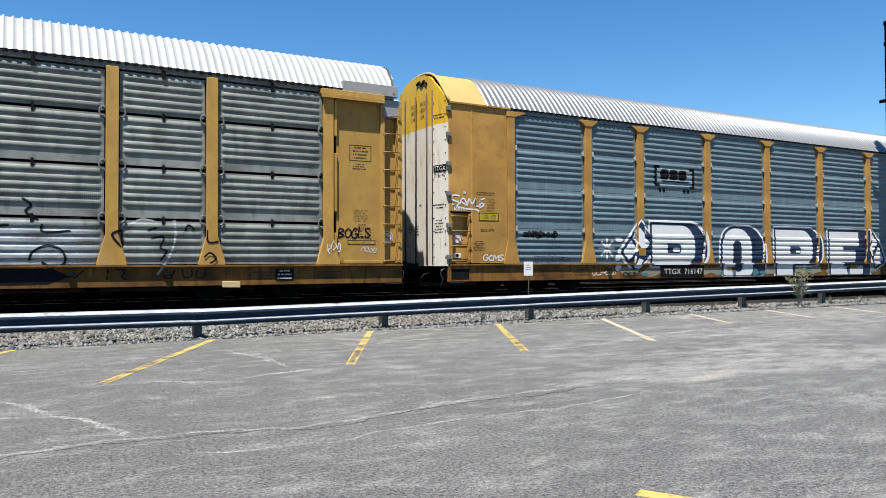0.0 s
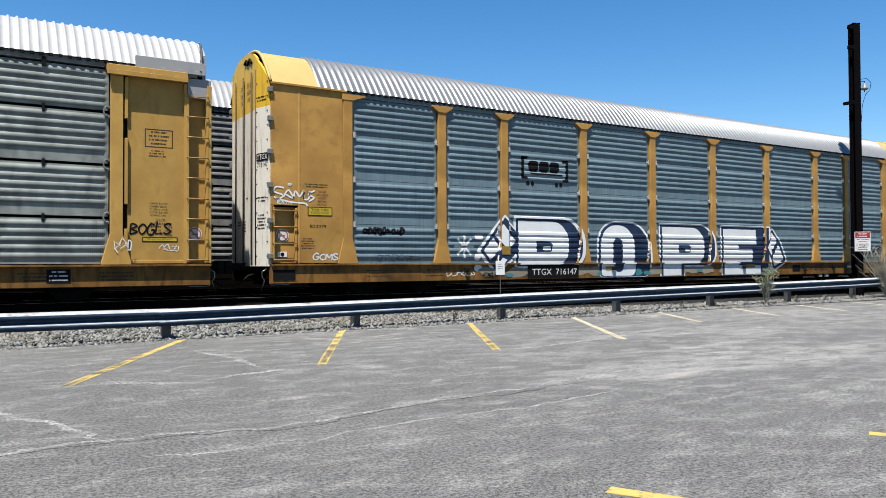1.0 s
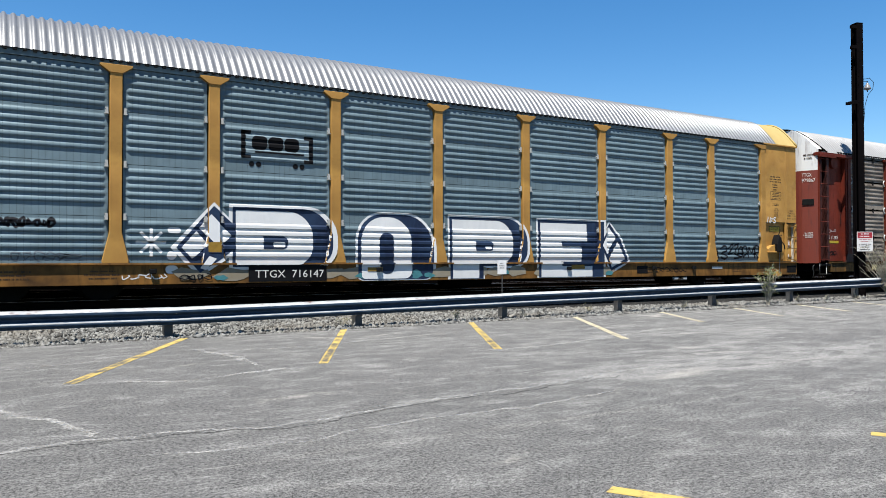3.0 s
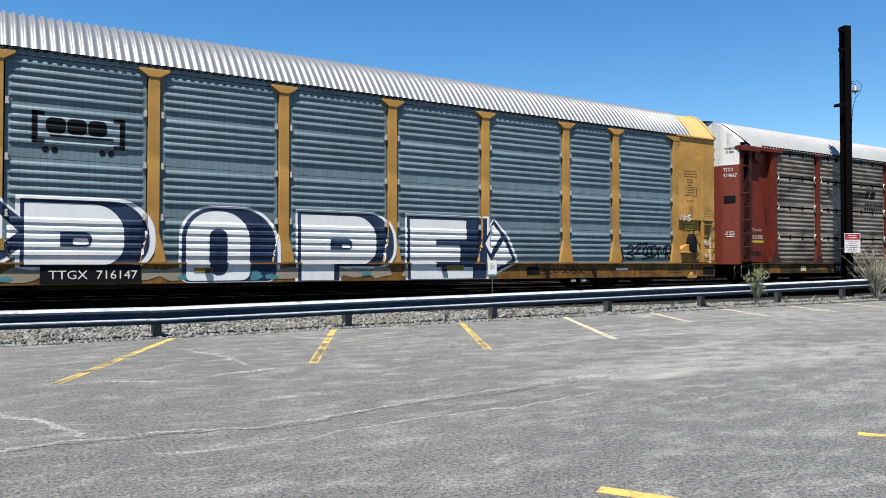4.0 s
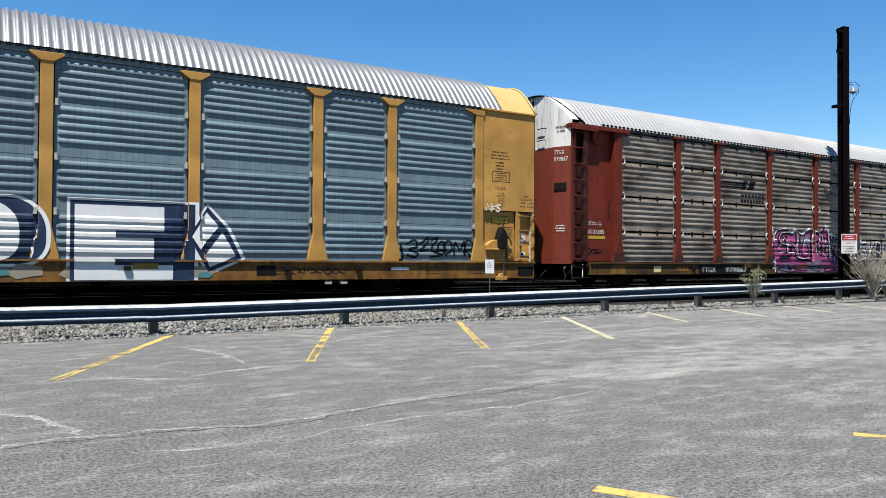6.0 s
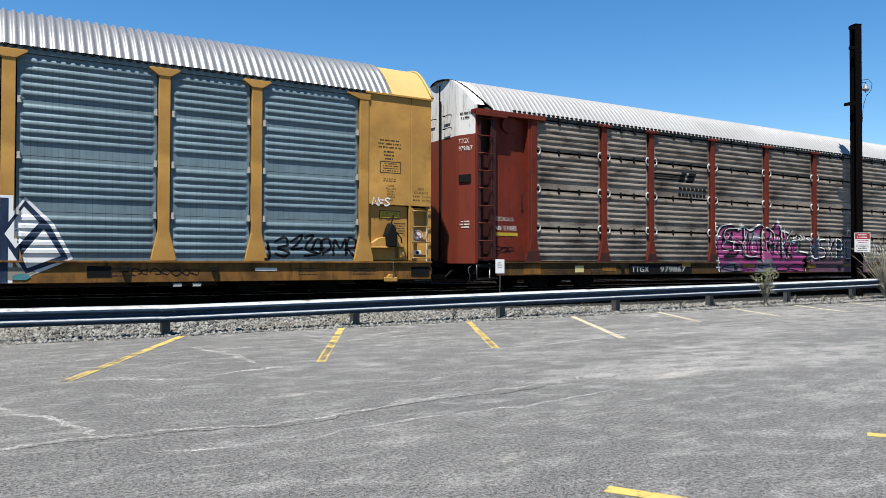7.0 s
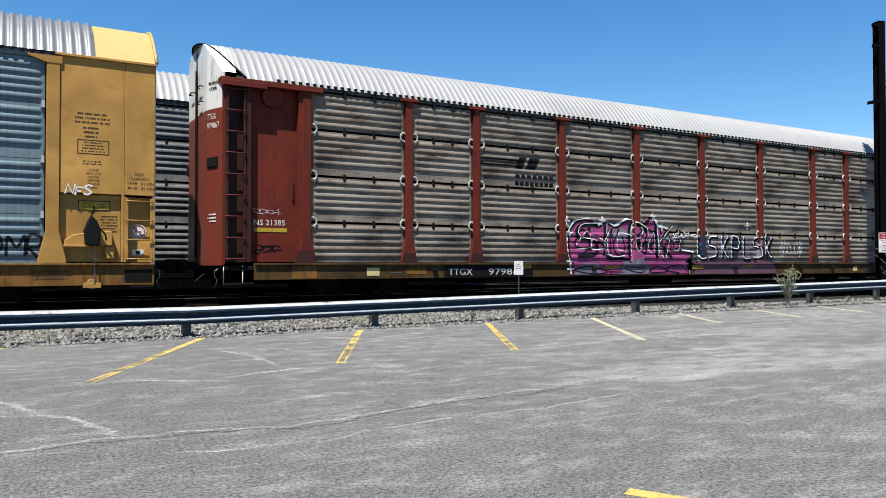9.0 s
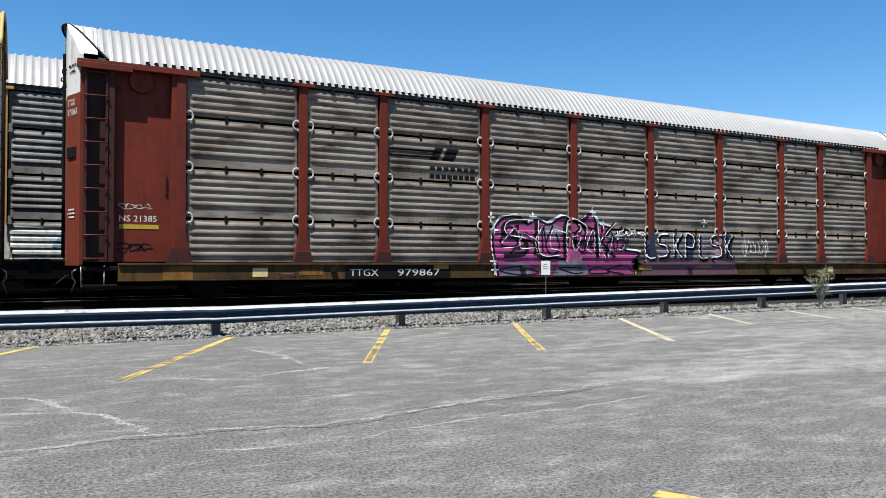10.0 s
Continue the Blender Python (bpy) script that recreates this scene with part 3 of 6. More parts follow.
# ---- guardrail ----
def guardrail():
    sec = [(0.312, -0.022), (0.297, -0.030), (0.262, -0.080), (0.252, -0.084), (0.222, -0.084), (0.212, -0.080), (0.174, -0.004), (0.164, 0.0), (0.148, 0.0), (0.138, -0.004), (0.100, -0.080), (0.090, -0.084), (0.060, -0.084), (0.050, -0.080), (0.015, -0.030), (0.0, -0.022)]
    ring = [(y - 0.09, z + 0.232) for z, y in sec] + [(y - 0.086, z + 0.232) for z, y in sec[::-1]]
    rail = base("guardrail", "galvanised steel guardrail with rust stains along the lot", "guardrail", pose(2.95, guard_y(2.95), 0, 0, 0, math.degrees(math.atan(0.025))))
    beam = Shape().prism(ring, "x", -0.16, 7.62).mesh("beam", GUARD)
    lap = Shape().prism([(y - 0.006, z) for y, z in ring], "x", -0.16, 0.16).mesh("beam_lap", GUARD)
    post = Shape()
    post.box(-0.075, 0.075, -0.012, 0.0, -0.4, 0.50).box(-0.075, 0.075, 0.138, 0.150, -0.4, 0.50).box(-0.006, 0.006, 0.0, 0.138, -0.4, 0.50)
    post = post.mesh("post", GUARD_POST, bevel=0.002)
    block = Shape().box(-0.05, 0.05, -0.09, -0.012, 0.25, 0.53).mesh("block", GUARD_POST, bevel=0.004)
    bolt = Shape().disc((0, 0), 0.016, -0.012, 0.0, 8).mesh("bolt", STEEL)

    def level(x):
        return 0.0095 * x if x > 0 else -0.006 * x

    for k in range(-3, 7):
        z0, z1 = level(7.62 * k), level(7.62 * k + 7.62)
        pitch = -math.degrees(math.atan2(z1 - z0, 7.62))
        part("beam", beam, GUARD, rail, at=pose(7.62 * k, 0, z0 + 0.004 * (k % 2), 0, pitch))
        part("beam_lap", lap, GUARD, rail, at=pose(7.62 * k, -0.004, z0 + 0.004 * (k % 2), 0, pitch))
        for dx, dz in ((-0.1, 0.33), (-0.1, 0.44), (0.1, 0.33), (0.1, 0.44)):
            part("bolt", bolt, STEEL, rail, at=pose(7.62 * k + dx, -0.155, z0 + dz))
    for k in range(-5, 14):
        lean = 2.0 * noise.noise((k * 3.3, 0.5, 0))
        p = part("post", post, GUARD_POST, rail, at=pose(3.81 * k, 0.0, level(3.81 * k), 0, lean))
        part("block", block, GUARD_POST, p)
    return rail


guardrail()


# ---- the auto carriers ----
ZB, EAVE, RISE = 0.77, 4.88, 0.90       # foot of the rack, eave and rise of the roof, above the rail
HALF = 13.55                            # half of the body's length
POSTS = (-9.02, -7.05, -4.22, -1.40, 1.40, 4.22, 7.05, 9.02)
ENDPOST = 11.65
SEAMS = (ZB, 1.72, 2.79, 3.86, EAVE - 0.13)
RIB_DROP = (0.135, 0.292, 0.449, 0.606, 0.763)
PANEL_Y, POST_Y, SILL_Y = 1.45, 1.53, 1.50
BAYS = list(zip((-ENDPOST,) + POSTS, POSTS + (ENDPOST,)))


def rib(z, height=0.027):
    for z0, z1 in zip(SEAMS, SEAMS[1:]):
        if z0 <= z <= z1:
            for d in RIB_DROP:
                a = z - (z1 - d)
                if -0.056 < a < 0.066:
                    return height * min(1.0, (a + 0.056) / 0.014, (0.060 - a) / 0.040)
    return 0.0


def rib_levels():
    out = set()
    for z0, z1 in zip(SEAMS, SEAMS[1:]):
        out.update((z0 + 0.008, z1 - 0.022))
        for d in RIB_DROP:
            out.update(z1 - d + o for o in (-0.064, -0.056, -0.049, -0.042, -0.010, 0.020, 0.040, 0.060, 0.072))
    return sorted(out)


def taper(x, x0, x1):
    return max(0.0, min(1.0, (min(x - x0, x1 - x) - 0.05) / 0.07))


def panel_shape(width, z0, z1, gap=0.0):
    """One pressed steel side sheet between two posts, its ribs fading out at both ends."""
    s = Shape()
    zs = [z for z in rib_levels() if z0 < z < z1]
    zs[0], zs[-1] = zs[0] + gap * 0.4, zs[-1] - gap * 0.6
    xs = [-width / 2 + o for o in (0, 0.05, 0.085, 0.12)] + [width / 2 - o for o in (0.12, 0.085, 0.05, 0)]
    for z in zs:
        for x in xs:
            s.v.append((x, -PANEL_Y - rib(z) * taper(x, -width / 2, width / 2), z))
    k = len(xs)
    for i in range(len(zs) - 1):
        for j in range(k - 1):
            a = i * k + j
            s.f.append((a, a + 1, a + k + 1, a + k))
    n = len(s.v)
    s.v += [(-width / 2, -PANEL_Y + 0.02, zs[0]), (width / 2, -PANEL_Y + 0.02, zs[0]), (width / 2, -PANEL_Y + 0.02, zs[-1]), (-width / 2, -PANEL_Y + 0.02, zs[-1])]
    s.f += [(n + 1, n, n + 3, n + 2), (0, n, n + 1, k - 1), ((len(zs) - 1) * k, len(zs) * k - 1, n + 2, n + 3)]
    return s


def roof_z(u):
    """Height of the roof at u half-widths from its middle: a straight slope up to a rounded shoulder, a low crown above."""
    u = abs(u)
    slope, crown = (1 - u) * (1.40 + 0.60 * u), 0.955 - 0.42 * u * u
    d = slope - crown
    return EAVE + min(slope, crown) - 0.05 * max(0.0, 1 - abs(d) / 0.28) ** 2


def arch(wide, n=22):
    us = [-1 + 2 * i / n for i in range(n + 1)]
    return [(u * wide, roof_z(u)) for u in us]


def roof_shape(x0, x1, pitch, height, duty, cut=0.0):
    """Ribbed arched roof; cut: how far the ends draw back towards the eaves."""
    s = Shape()
    xs = []
    x = x0
    while x < x1 - 0.01:
        for f, h in ((0.0, 0.0), (duty * 0.12, 0.45), (duty * 0.30, 0.88), (duty * 0.5, 1.0), (duty * 0.70, 0.88), (duty * 0.88, 0.45), (duty, 0.0)):
            xs.append((min(x1, x + f * pitch), h))
        x += pitch
    xs.append((x1, 0.0))
    pts = arch(1.52)
    for x, h in xs:
        for y, z in pts:
            back = cut * (abs(y) / 1.52) ** 2
            xx = max(x0 + back, min(x1 - back, x))
            r = h * height
            slope = min(1.0, max(0.0, (z - EAVE) / RISE))
            s.v.append((xx, y * (1 + r / 1.56 * (0.55 - 0.15 * slope)), z + r * slope))
    k = len(pts)
    for i in range(len(xs) - 1):
        for j in range(k - 1):
            a = i * k + j
            s.f.append((a, a + k, a + k + 1, a + 1))
    return s


CSX_BOW, RED_BOW = 0.15, 0.20


def outer_leaf(bow, out):
    """The space of the outer leaf of a west end door: x towards the near corner, -y out of the leaf."""
    return pose(-HALF - bow / 2 - out, -1.1825, 0, 0, 0, -90 + math.degrees(math.atan2(bow, 0.555))) @ pose(-1.1825, 0, 0)


def bowed(y, bulge):
    """How far an end door stands out at y."""
    return bulge * (1 - max(0.0, min(1.0, (abs(y) - 0.905) / 0.555)))


def arch_plate(sx, out, thick, inset=0.0, y0=-1.5, y1=1.5, z0=0.72, bulge=0.0):
    """An end plate that fills the roof's arch between y0 and y1 and bows outwards; sx: which end."""
    s = Shape()
    n = 14
    ys = [y0 + (y1 - y0) * i / n for i in range(n + 1)]
    for d in (0.0, -thick):
        for top in (False, True):
            s.v += [(sx * (HALF + out + d + bowed(y, bulge)), y, roof_z(min(1.0, abs(y) / 1.52)) - inset if top else z0) for y in ys]
    k = n + 1
    for i in range(n):
        s.f += [(i, i + 1, k + i + 1, k + i), (2 * k + i, 3 * k + i, 3 * k + i + 1, 2 * k + i + 1), (k + i, k + i + 1, 3 * k + i + 1, 3 * k + i), (i, 2 * k + i, 2 * k + i + 1, i + 1)]
    s.f += [(0, k, 3 * k, 2 * k), (n, 2 * k + n, 3 * k + n, k + n)]
    return s


def sided(side):
    """The space of one long side: the near one as it stands, the far one turned about."""
    return Matrix.Identity(4) if side < 0 else pose(0, 0, 0, 0, 0, 180)


def flared_post(width, foot, top, foot_h=0.62):
    w, b = width / 2, foot / 2
    out = [(-b, ZB), (b, ZB), (b, ZB + 0.06), (w, ZB + foot_h), (w, top), (-w, top), (-w, ZB + foot_h), (-b, ZB + 0.06)]
    s = Shape().prism(out, "y", -POST_Y, -1.37)
    return s


def clip_shape(kind):
    s = Shape()
    if kind == "hook":
        arc = [(0.075 * math.cos(a), -PANEL_Y - 0.05, 0.10 * math.sin(a)) for a in (radians(-105 + 210 * i / 8) for i in range(9))]
        s.tube(arc, 0.020, 6)
        s.box(-0.06, 0.01, -PANEL_Y - 0.03, -PANEL_Y, -0.13, -0.07).box(-0.06, 0.01, -PANEL_Y - 0.03, -PANEL_Y, 0.07, 0.13)
    else:
        s.prism([(-0.05, -0.085), (0.03, -0.085), (0.055, -0.03), (0.03, 0.02), (0.055, 0.085), (-0.05, 0.085)], "y", -PANEL_Y - 0.05, -PANEL_Y)
        s.box(-0.06, 0.07, -PANEL_Y - 0.065, -PANEL_Y - 0.01, -0.11, -0.085)
    return s


def bogie(car, x):
    """A two-axle truck: two side frames, bolster, springs, and two turning wheelsets."""
    b = part("bogie", Shape().box(-0.35, 0.35, -1.05, 1.05, 0.42, 0.58), UNDER, car, "grimy two-axle bogie, blackened to match the shade under the car", bevel=0.02, at=pose(x, 0, 0))
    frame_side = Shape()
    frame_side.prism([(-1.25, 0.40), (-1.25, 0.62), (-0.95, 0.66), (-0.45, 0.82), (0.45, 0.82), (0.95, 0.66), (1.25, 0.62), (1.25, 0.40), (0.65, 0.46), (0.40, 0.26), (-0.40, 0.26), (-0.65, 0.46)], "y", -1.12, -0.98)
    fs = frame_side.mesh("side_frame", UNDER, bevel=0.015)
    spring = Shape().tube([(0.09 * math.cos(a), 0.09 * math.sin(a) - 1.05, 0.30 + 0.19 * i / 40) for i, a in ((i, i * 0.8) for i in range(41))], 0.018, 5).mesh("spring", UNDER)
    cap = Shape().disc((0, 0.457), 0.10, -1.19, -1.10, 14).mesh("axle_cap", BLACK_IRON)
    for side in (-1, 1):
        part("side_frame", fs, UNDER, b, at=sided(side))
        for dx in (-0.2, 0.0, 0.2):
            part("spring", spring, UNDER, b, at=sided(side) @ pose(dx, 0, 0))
        for dx in (-0.875, 0.875):
            part("axle_cap", cap, BLACK_IRON, b, at=sided(side) @ pose(dx, 0, 0))
    ws = Shape().disc((0, 0), 0.08, -0.95, 0.95, 12)
    for sy in (-1, 1):
        ws.disc((0, 0), 0.457, sy * 0.7525 - 0.06, sy * 0.7525 + 0.06, 32)
        ws.disc((0, 0), 0.485, sy * 0.68 - 0.015, sy * 0.68 + 0.015, 32)
        ws.disc((0, 0), 0.17, sy * 0.84 - 0.02, sy * 0.84 + 0.02, 16)
        for k in range(3):
            a = 2.1 * k
            ws.disc((0.28 * math.cos(a), 0.28 * math.sin(a)), 0.05, sy * 0.82 - 0.01, sy * 0.82 + 0.01, 8)
    wheels = ws.mesh("wheelset", BLACK_IRON)
    return [part("wheelset", wheels, BLACK_IRON, b, at=pose(dx, 0, 0.457)) for dx in (-0.875, 0.875)]


def ladder(car, x0, x1, z0, z1, count, mat, rung_mat, out=1.53, rung_y=None):
    """Two stiles and round rungs in a side's recess."""
    lad = part("ladder", Shape().box(x0 - 0.02, x0 + 0.03, -out, -out + 0.07, z0, z1).box(x1 - 0.03, x1 + 0.02, -out, -out + 0.07, z0, z1), mat, car, bevel=0.006)
    rung = Shape().tube([(x0 - 0.015, -out + 0.03, 0), (x0 - 0.01, -out - 0.035, 0), (x1 + 0.01, -out - 0.035, 0), (x1 + 0.015, -out + 0.03, 0)], 0.013, 6).mesh("rung", rung_mat, True)
    for k in range(count):
        part("rung", rung, rung_mat, lad, at=pose(0, 0, z0 + 0.04 + (z1 - z0 - 0.10) * k / (count - 1)))
    return lad


STYLES = {
    "csx": dict(girt=BLUE_PLAIN, lip=0.06, sill_end=HALF - 0.02, panel=BLUE_PANEL, post=YELLOW, foot=YELLOW, sill=SILL_YELLOW, roof=ROOF_GALV, pitch=0.170, rise=0.050, duty=0.66, cut=0.0, post_w=0.235, foot_w=0.50, clip="tab", clip_mat=CLIP_WHITE, top="gusset"),
    "old": dict(girt=GREY_PANEL, lip=0.09, sill_end=HALF - 0.02, panel=GALV_PANEL, post=YELLOW_OLD, foot=YELLOW_OLD, sill=SILL_YELLOW, roof=ROOF_WHITE, pitch=0.165, rise=0.034, duty=0.40, cut=0.25, post_w=0.24, foot_w=0.56, clip="hook", clip_mat=CLIP_GREY, top="none"),
    "red": dict(girt=GIRT, lip=0.05, sill_end=12.85, panel=BROWN_PANEL, post=MAROON, foot=MAROON_DARK, sill=SILL_OCHRE, roof=ROOF_DULL, pitch=0.17, rise=0.026, duty=0.32, cut=0.78, post_w=0.20, foot_w=0.44, clip="hook", clip_mat=CLIP_WHITE, top="bar"),
    # far car: its sill is coloured near-black for the shade down there
    "grey": dict(girt=GIRT, lip=0.05, sill_end=HALF - 0.02, panel=GREY_PANEL, post=YELLOW_OLD, foot=YELLOW_OLD, sill=UNDER, roof=ROOF_DULL, pitch=0.19, rise=0.03, duty=0.5, cut=0.0, post_w=0.24, foot_w=0.5, clip="tab", clip_mat=CLIP_GREY, top="bar"),
}


def autorack(name, style, centre, y, label, group):
    """An enclosed auto carrier: flat car, corrugated sides between posts, ribbed arched roof. Returns the car and its wheelsets."""
    st = STYLES[style]
    car = base(name, label, "rail car", pose(centre, y, RAIL_Z), group)
    sill_low = 0.33 if style != "red" else 0.40
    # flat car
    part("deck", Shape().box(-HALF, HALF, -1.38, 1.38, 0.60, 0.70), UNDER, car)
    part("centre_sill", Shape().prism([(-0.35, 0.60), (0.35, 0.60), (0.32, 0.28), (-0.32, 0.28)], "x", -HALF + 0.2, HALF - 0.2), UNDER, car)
    sill = Shape().prism([(-SILL_Y, sill_low), (-SILL_Y, ZB - 0.04), (-SILL_Y - st["lip"], ZB - 0.04), (-SILL_Y - st["lip"], ZB), (-1.36, ZB), (-1.36, sill_low), (-SILL_Y + 0.015, sill_low - 0.01)], "x", -st["sill_end"], st["sill_end"])
    sill = sill.mesh("side_sill", st["sill"], bevel=0.004)
    # black sheet standing in for the dark inside, seen through the seams
    backing = Shape().box(-11.72, 11.72, -1.36, -1.33, ZB, EAVE).mesh("inner_lining", UNDER)
    girt = Shape().box(-HALF + 0.3, HALF - 0.3, -1.485, -1.36, EAVE - 0.13, EAVE - 0.012).mesh("top_girt", st["girt"], bevel=0.006)
    post = flared_post(st["post_w"], st["foot_w"], EAVE - 0.10).mesh("post", st["post"], bevel=0.008)
    foot = Shape().prism([(-st["foot_w"] / 2 - 0.02, ZB - 0.02), (st["foot_w"] / 2 + 0.02, ZB - 0.02), (st["foot_w"] / 2 - 0.06, ZB + 0.26), (-st["foot_w"] / 2 + 0.06, ZB + 0.26)], "y", -POST_Y - 0.012, -POST_Y + 0.02).mesh("post_foot", st["foot"], bevel=0.004)
    cap = None
    if st["top"] == "gusset":
        w = st["post_w"] / 2
        cap = Shape().prism([(-w, EAVE - 0.26), (w, EAVE - 0.26), (0.31, EAVE - 0.13), (0.31, EAVE - 0.09), (-0.31, EAVE - 0.09), (-0.31, EAVE - 0.13)], "y", -POST_Y - 0.02, -1.40).mesh("post_head", st["post"], bevel=0.006)
    elif st["top"] == "bar":
        cap = Shape().box(-0.25, 0.25, -POST_Y - 0.05, -1.40, EAVE - 0.15, EAVE - 0.08).mesh("post_head", st["post"], bevel=0.006)
    clip = clip_shape(st["clip"]).mesh("panel_clip", st["clip_mat"], bevel=0.0)
    tab = Shape().box(-0.022, 0.022, -PANEL_Y - 0.035, -PANEL_Y, -0.10, 0.05).mesh("seam_bracket", BLACK_IRON)
    panels = {}
    for side in (-1, 1):
        m = sided(side)
        part("side_sill", sill, st["sill"], car, at=m)
        part("inner_lining", backing, UNDER, car, at=m)
        part("top_girt", girt, st["girt"], car, at=m)
        for x0, x1 in BAYS:
            width = round(x1 - x0 - st["post_w"] - 0.05, 2)
            bay = m @ pose((x0 + x1) / 2, 0, 0)
            for z0, z1 in zip(SEAMS, SEAMS[1:]):
                key = (width, z0)
                if key not in panels:
                    panels[key] = panel_shape(width, z0, z1, -0.020 if style == "csx" else 0.028).mesh("side_panel", st["panel"], True)
                part("side_panel", panels[key], st["panel"], car, at=bay)
            if side < 0:
                for z in SEAMS[1:4]:
                    for sx in (-1, 1):
                        turned = pose(0, 0, 0) if sx < 0 else Matrix.Diagonal((-1, 1, 1, 1))
                        part("panel_clip", clip, st["clip_mat"], car, at=m @ pose((x0 + x1) / 2 + sx * (width / 2 - 0.035), 0, z) @ turned @ Matrix.Diagonal({"csx": (0.6, 1, 0.7, 1), "old": (0.85, 1, 0.95, 1)}.get(style, (1, 1, 1, 1))))
                    spots = {"red": (-0.16, 0.16), "old": (0.0,), "csx": (-0.27, 0.0, 0.27), "grey": (-0.2, 0.2)}[style]
                    for f in spots:
                        part("seam_bracket", tab, BLACK_IRON, car, at=m @ pose((x0 + x1) / 2 + f * width, 0, z) @ Matrix.Diagonal((0.35, 0.5, 0.8, 1) if style == "csx" else (1.25, 1, 1.1, 1)))
            if side < 0 and style in ("old", "red"):
                for f in ((-0.16, 0.16) if style == "red" else (0.0,)):
                    part("seam_bracket", tab, BLACK_IRON, car, at=m @ pose((x0 + x1) / 2 + f * width, -0.03, SEAMS[4]) @ Matrix.Diagonal((1.6, 1, 1.2, 1)))
        for x in POSTS:
            part("post", post, st["post"], car, at=m @ pose(x, 0, 0))
            if style == "red":
                part("post_foot", foot, st["foot"], car, "dark maroon flared post foot", at=m @ pose(x, 0, 0))
            if cap:
                part("post_head", cap, st["post"], car, at=m @ pose(x, 0, 0))
        for x in (-ENDPOST, ENDPOST):
            part("post", post, st["post"], car, at=m @ pose(x, 0, 0))
    # roof
    if style == "csx":
        part("roof", roof_shape(-HALF + 1.15, HALF - 1.15, st["pitch"], st["rise"], st["duty"]), st["roof"], car, "ribbed bare metal roof", smooth=True)
        for sx in (-1, 1):
            a, b = sorted((sx * (HALF - 1.17), sx * HALF))
            part("roof_end", roof_shape(a, b, 2.0, 0.0, 0.5), CREAM, car, "smooth pale yellow roof end", smooth=True)
            a, b = sorted((sx * (HALF - 0.03), sx * (HALF + 0.05)))
            hoop = Shape()
            hoop.tube([(sx * HALF, yy * 1.01, zz + 0.012) for yy, zz in arch(1.52)], 0.035, 6)
            part("roof_hoop", hoop, CREAM, car, smooth=True)
    else:
        reach = HALF + (0.30 if style == "red" else 0.0)
        part("roof", roof_shape(-reach, reach, st["pitch"], st["rise"], st["duty"], st["cut"]), st["roof"], car, "ribbed arched metal roof", smooth=True, at=pose(0, 0, -0.06 if style == "red" else 0.0))
    # black blocks in place of the shade in the ribs' open ends
    teeth = Shape()
    reach = {"csx": HALF - 1.15, "red": HALF - 1.2, "old": HALF - 1.7}.get(style, HALF - 0.4)
    for k in range(int(2 * reach / st["pitch"])):
        x = -reach + st["pitch"] * (k + st["duty"] / 2)
        teeth.box(x - 0.036, x + 0.036, -1.54, -1.46, EAVE - 0.045, EAVE + 0.004)
    teeth = teeth.mesh("eave_shade", BLACK_IRON)
    for side in (-1, 1):
        tagged(part("eave_shade", teeth, BLACK_IRON, car, at=sided(side)), kind="stuff")
    for x in (-6.4, -2.2, 2.6, 6.8):
        part("cross_bearer", Shape().prism([(-1.34, 0.60), (1.34, 0.60), (1.30, 0.42), (0.4, 0.22), (-0.4, 0.22), (-1.30, 0.42)], "x", x - 0.12, x + 0.12), UNDER, car, bevel=0.01)
    part("brake_reservoir", Shape().tube([(-0.9, -0.75, 0.30), (-0.85, -0.75, 0.30), (0.65, -0.75, 0.30), (0.7, -0.75, 0.30)], [0.10, 0.20, 0.20, 0.10], 16), UNDER, car, smooth=True)
    part("brake_pipe", Shape().tube([(-HALF + 0.3, -1.0, 0.40), (-4.0, -1.05, 0.36), (4.0, -1.05, 0.36), (HALF - 0.3, -1.0, 0.40)], 0.022, 6), UNDER, car)
    wheelsets = bogie(car, -10.05) + bogie(car, 10.05)
    # couplers at both ends
    for sx in (-1, 1):
        knuckle = Shape().box(0, 0.55, -0.09, 0.09, 0.62, 0.80).prism([(0.5, -0.17), (0.66, -0.17), (0.70, -0.05), (0.62, 0.02), (0.66, 0.16), (0.5, 0.16)], "z", 0.55, 0.86)
        part("coupler", knuckle, BLACK_IRON, car, bevel=0.012, at=pose(sx * (HALF - 0.02), 0, 0, 0, 0, 0 if sx > 0 else 180))
        part("buffer_beam", Shape().box(-0.12, 0.12, -1.40, 1.40, 0.42, 0.72), UNDER, car, bevel=0.01, at=pose(sx * (HALF - 0.14), 0, 0))
        hose = Shape().tube([(sx * (HALF + d), -0.55, zz) for d, zz in ((0.0, 0.55), (0.2, 0.50), (0.38, 0.34), (0.5, 0.28), (0.62, 0.30))], 0.025, 7)
        part("air_hose", hose, BLACK_IRON, car, smooth=True)
        lever = Shape().tube([(sx * (HALF + 0.02), -1.30, 0.66), (sx * (HALF + 0.12), -1.30, 0.60), (sx * (HALF + 0.12), -1.30, 0.48), (sx * (HALF + 0.06), -1.30, 0.40), (sx * (HALF + 0.14), -1.30, 0.18)], 0.014, 6)
        part("uncoupling_lever", lever, STEEL, car, smooth=True)
        step = Shape().tube([(sx * (HALF - 0.03), -1.47, 0.72), (sx * (HALF - 0.03), -1.47, 0.30), (sx * (HALF - 0.45), -1.47, 0.30), (sx * (HALF - 0.45), -1.47, 0.72)], 0.014, 6)
        part("sill_step", step, STEEL, car, smooth=True)
    return car, wheelsets


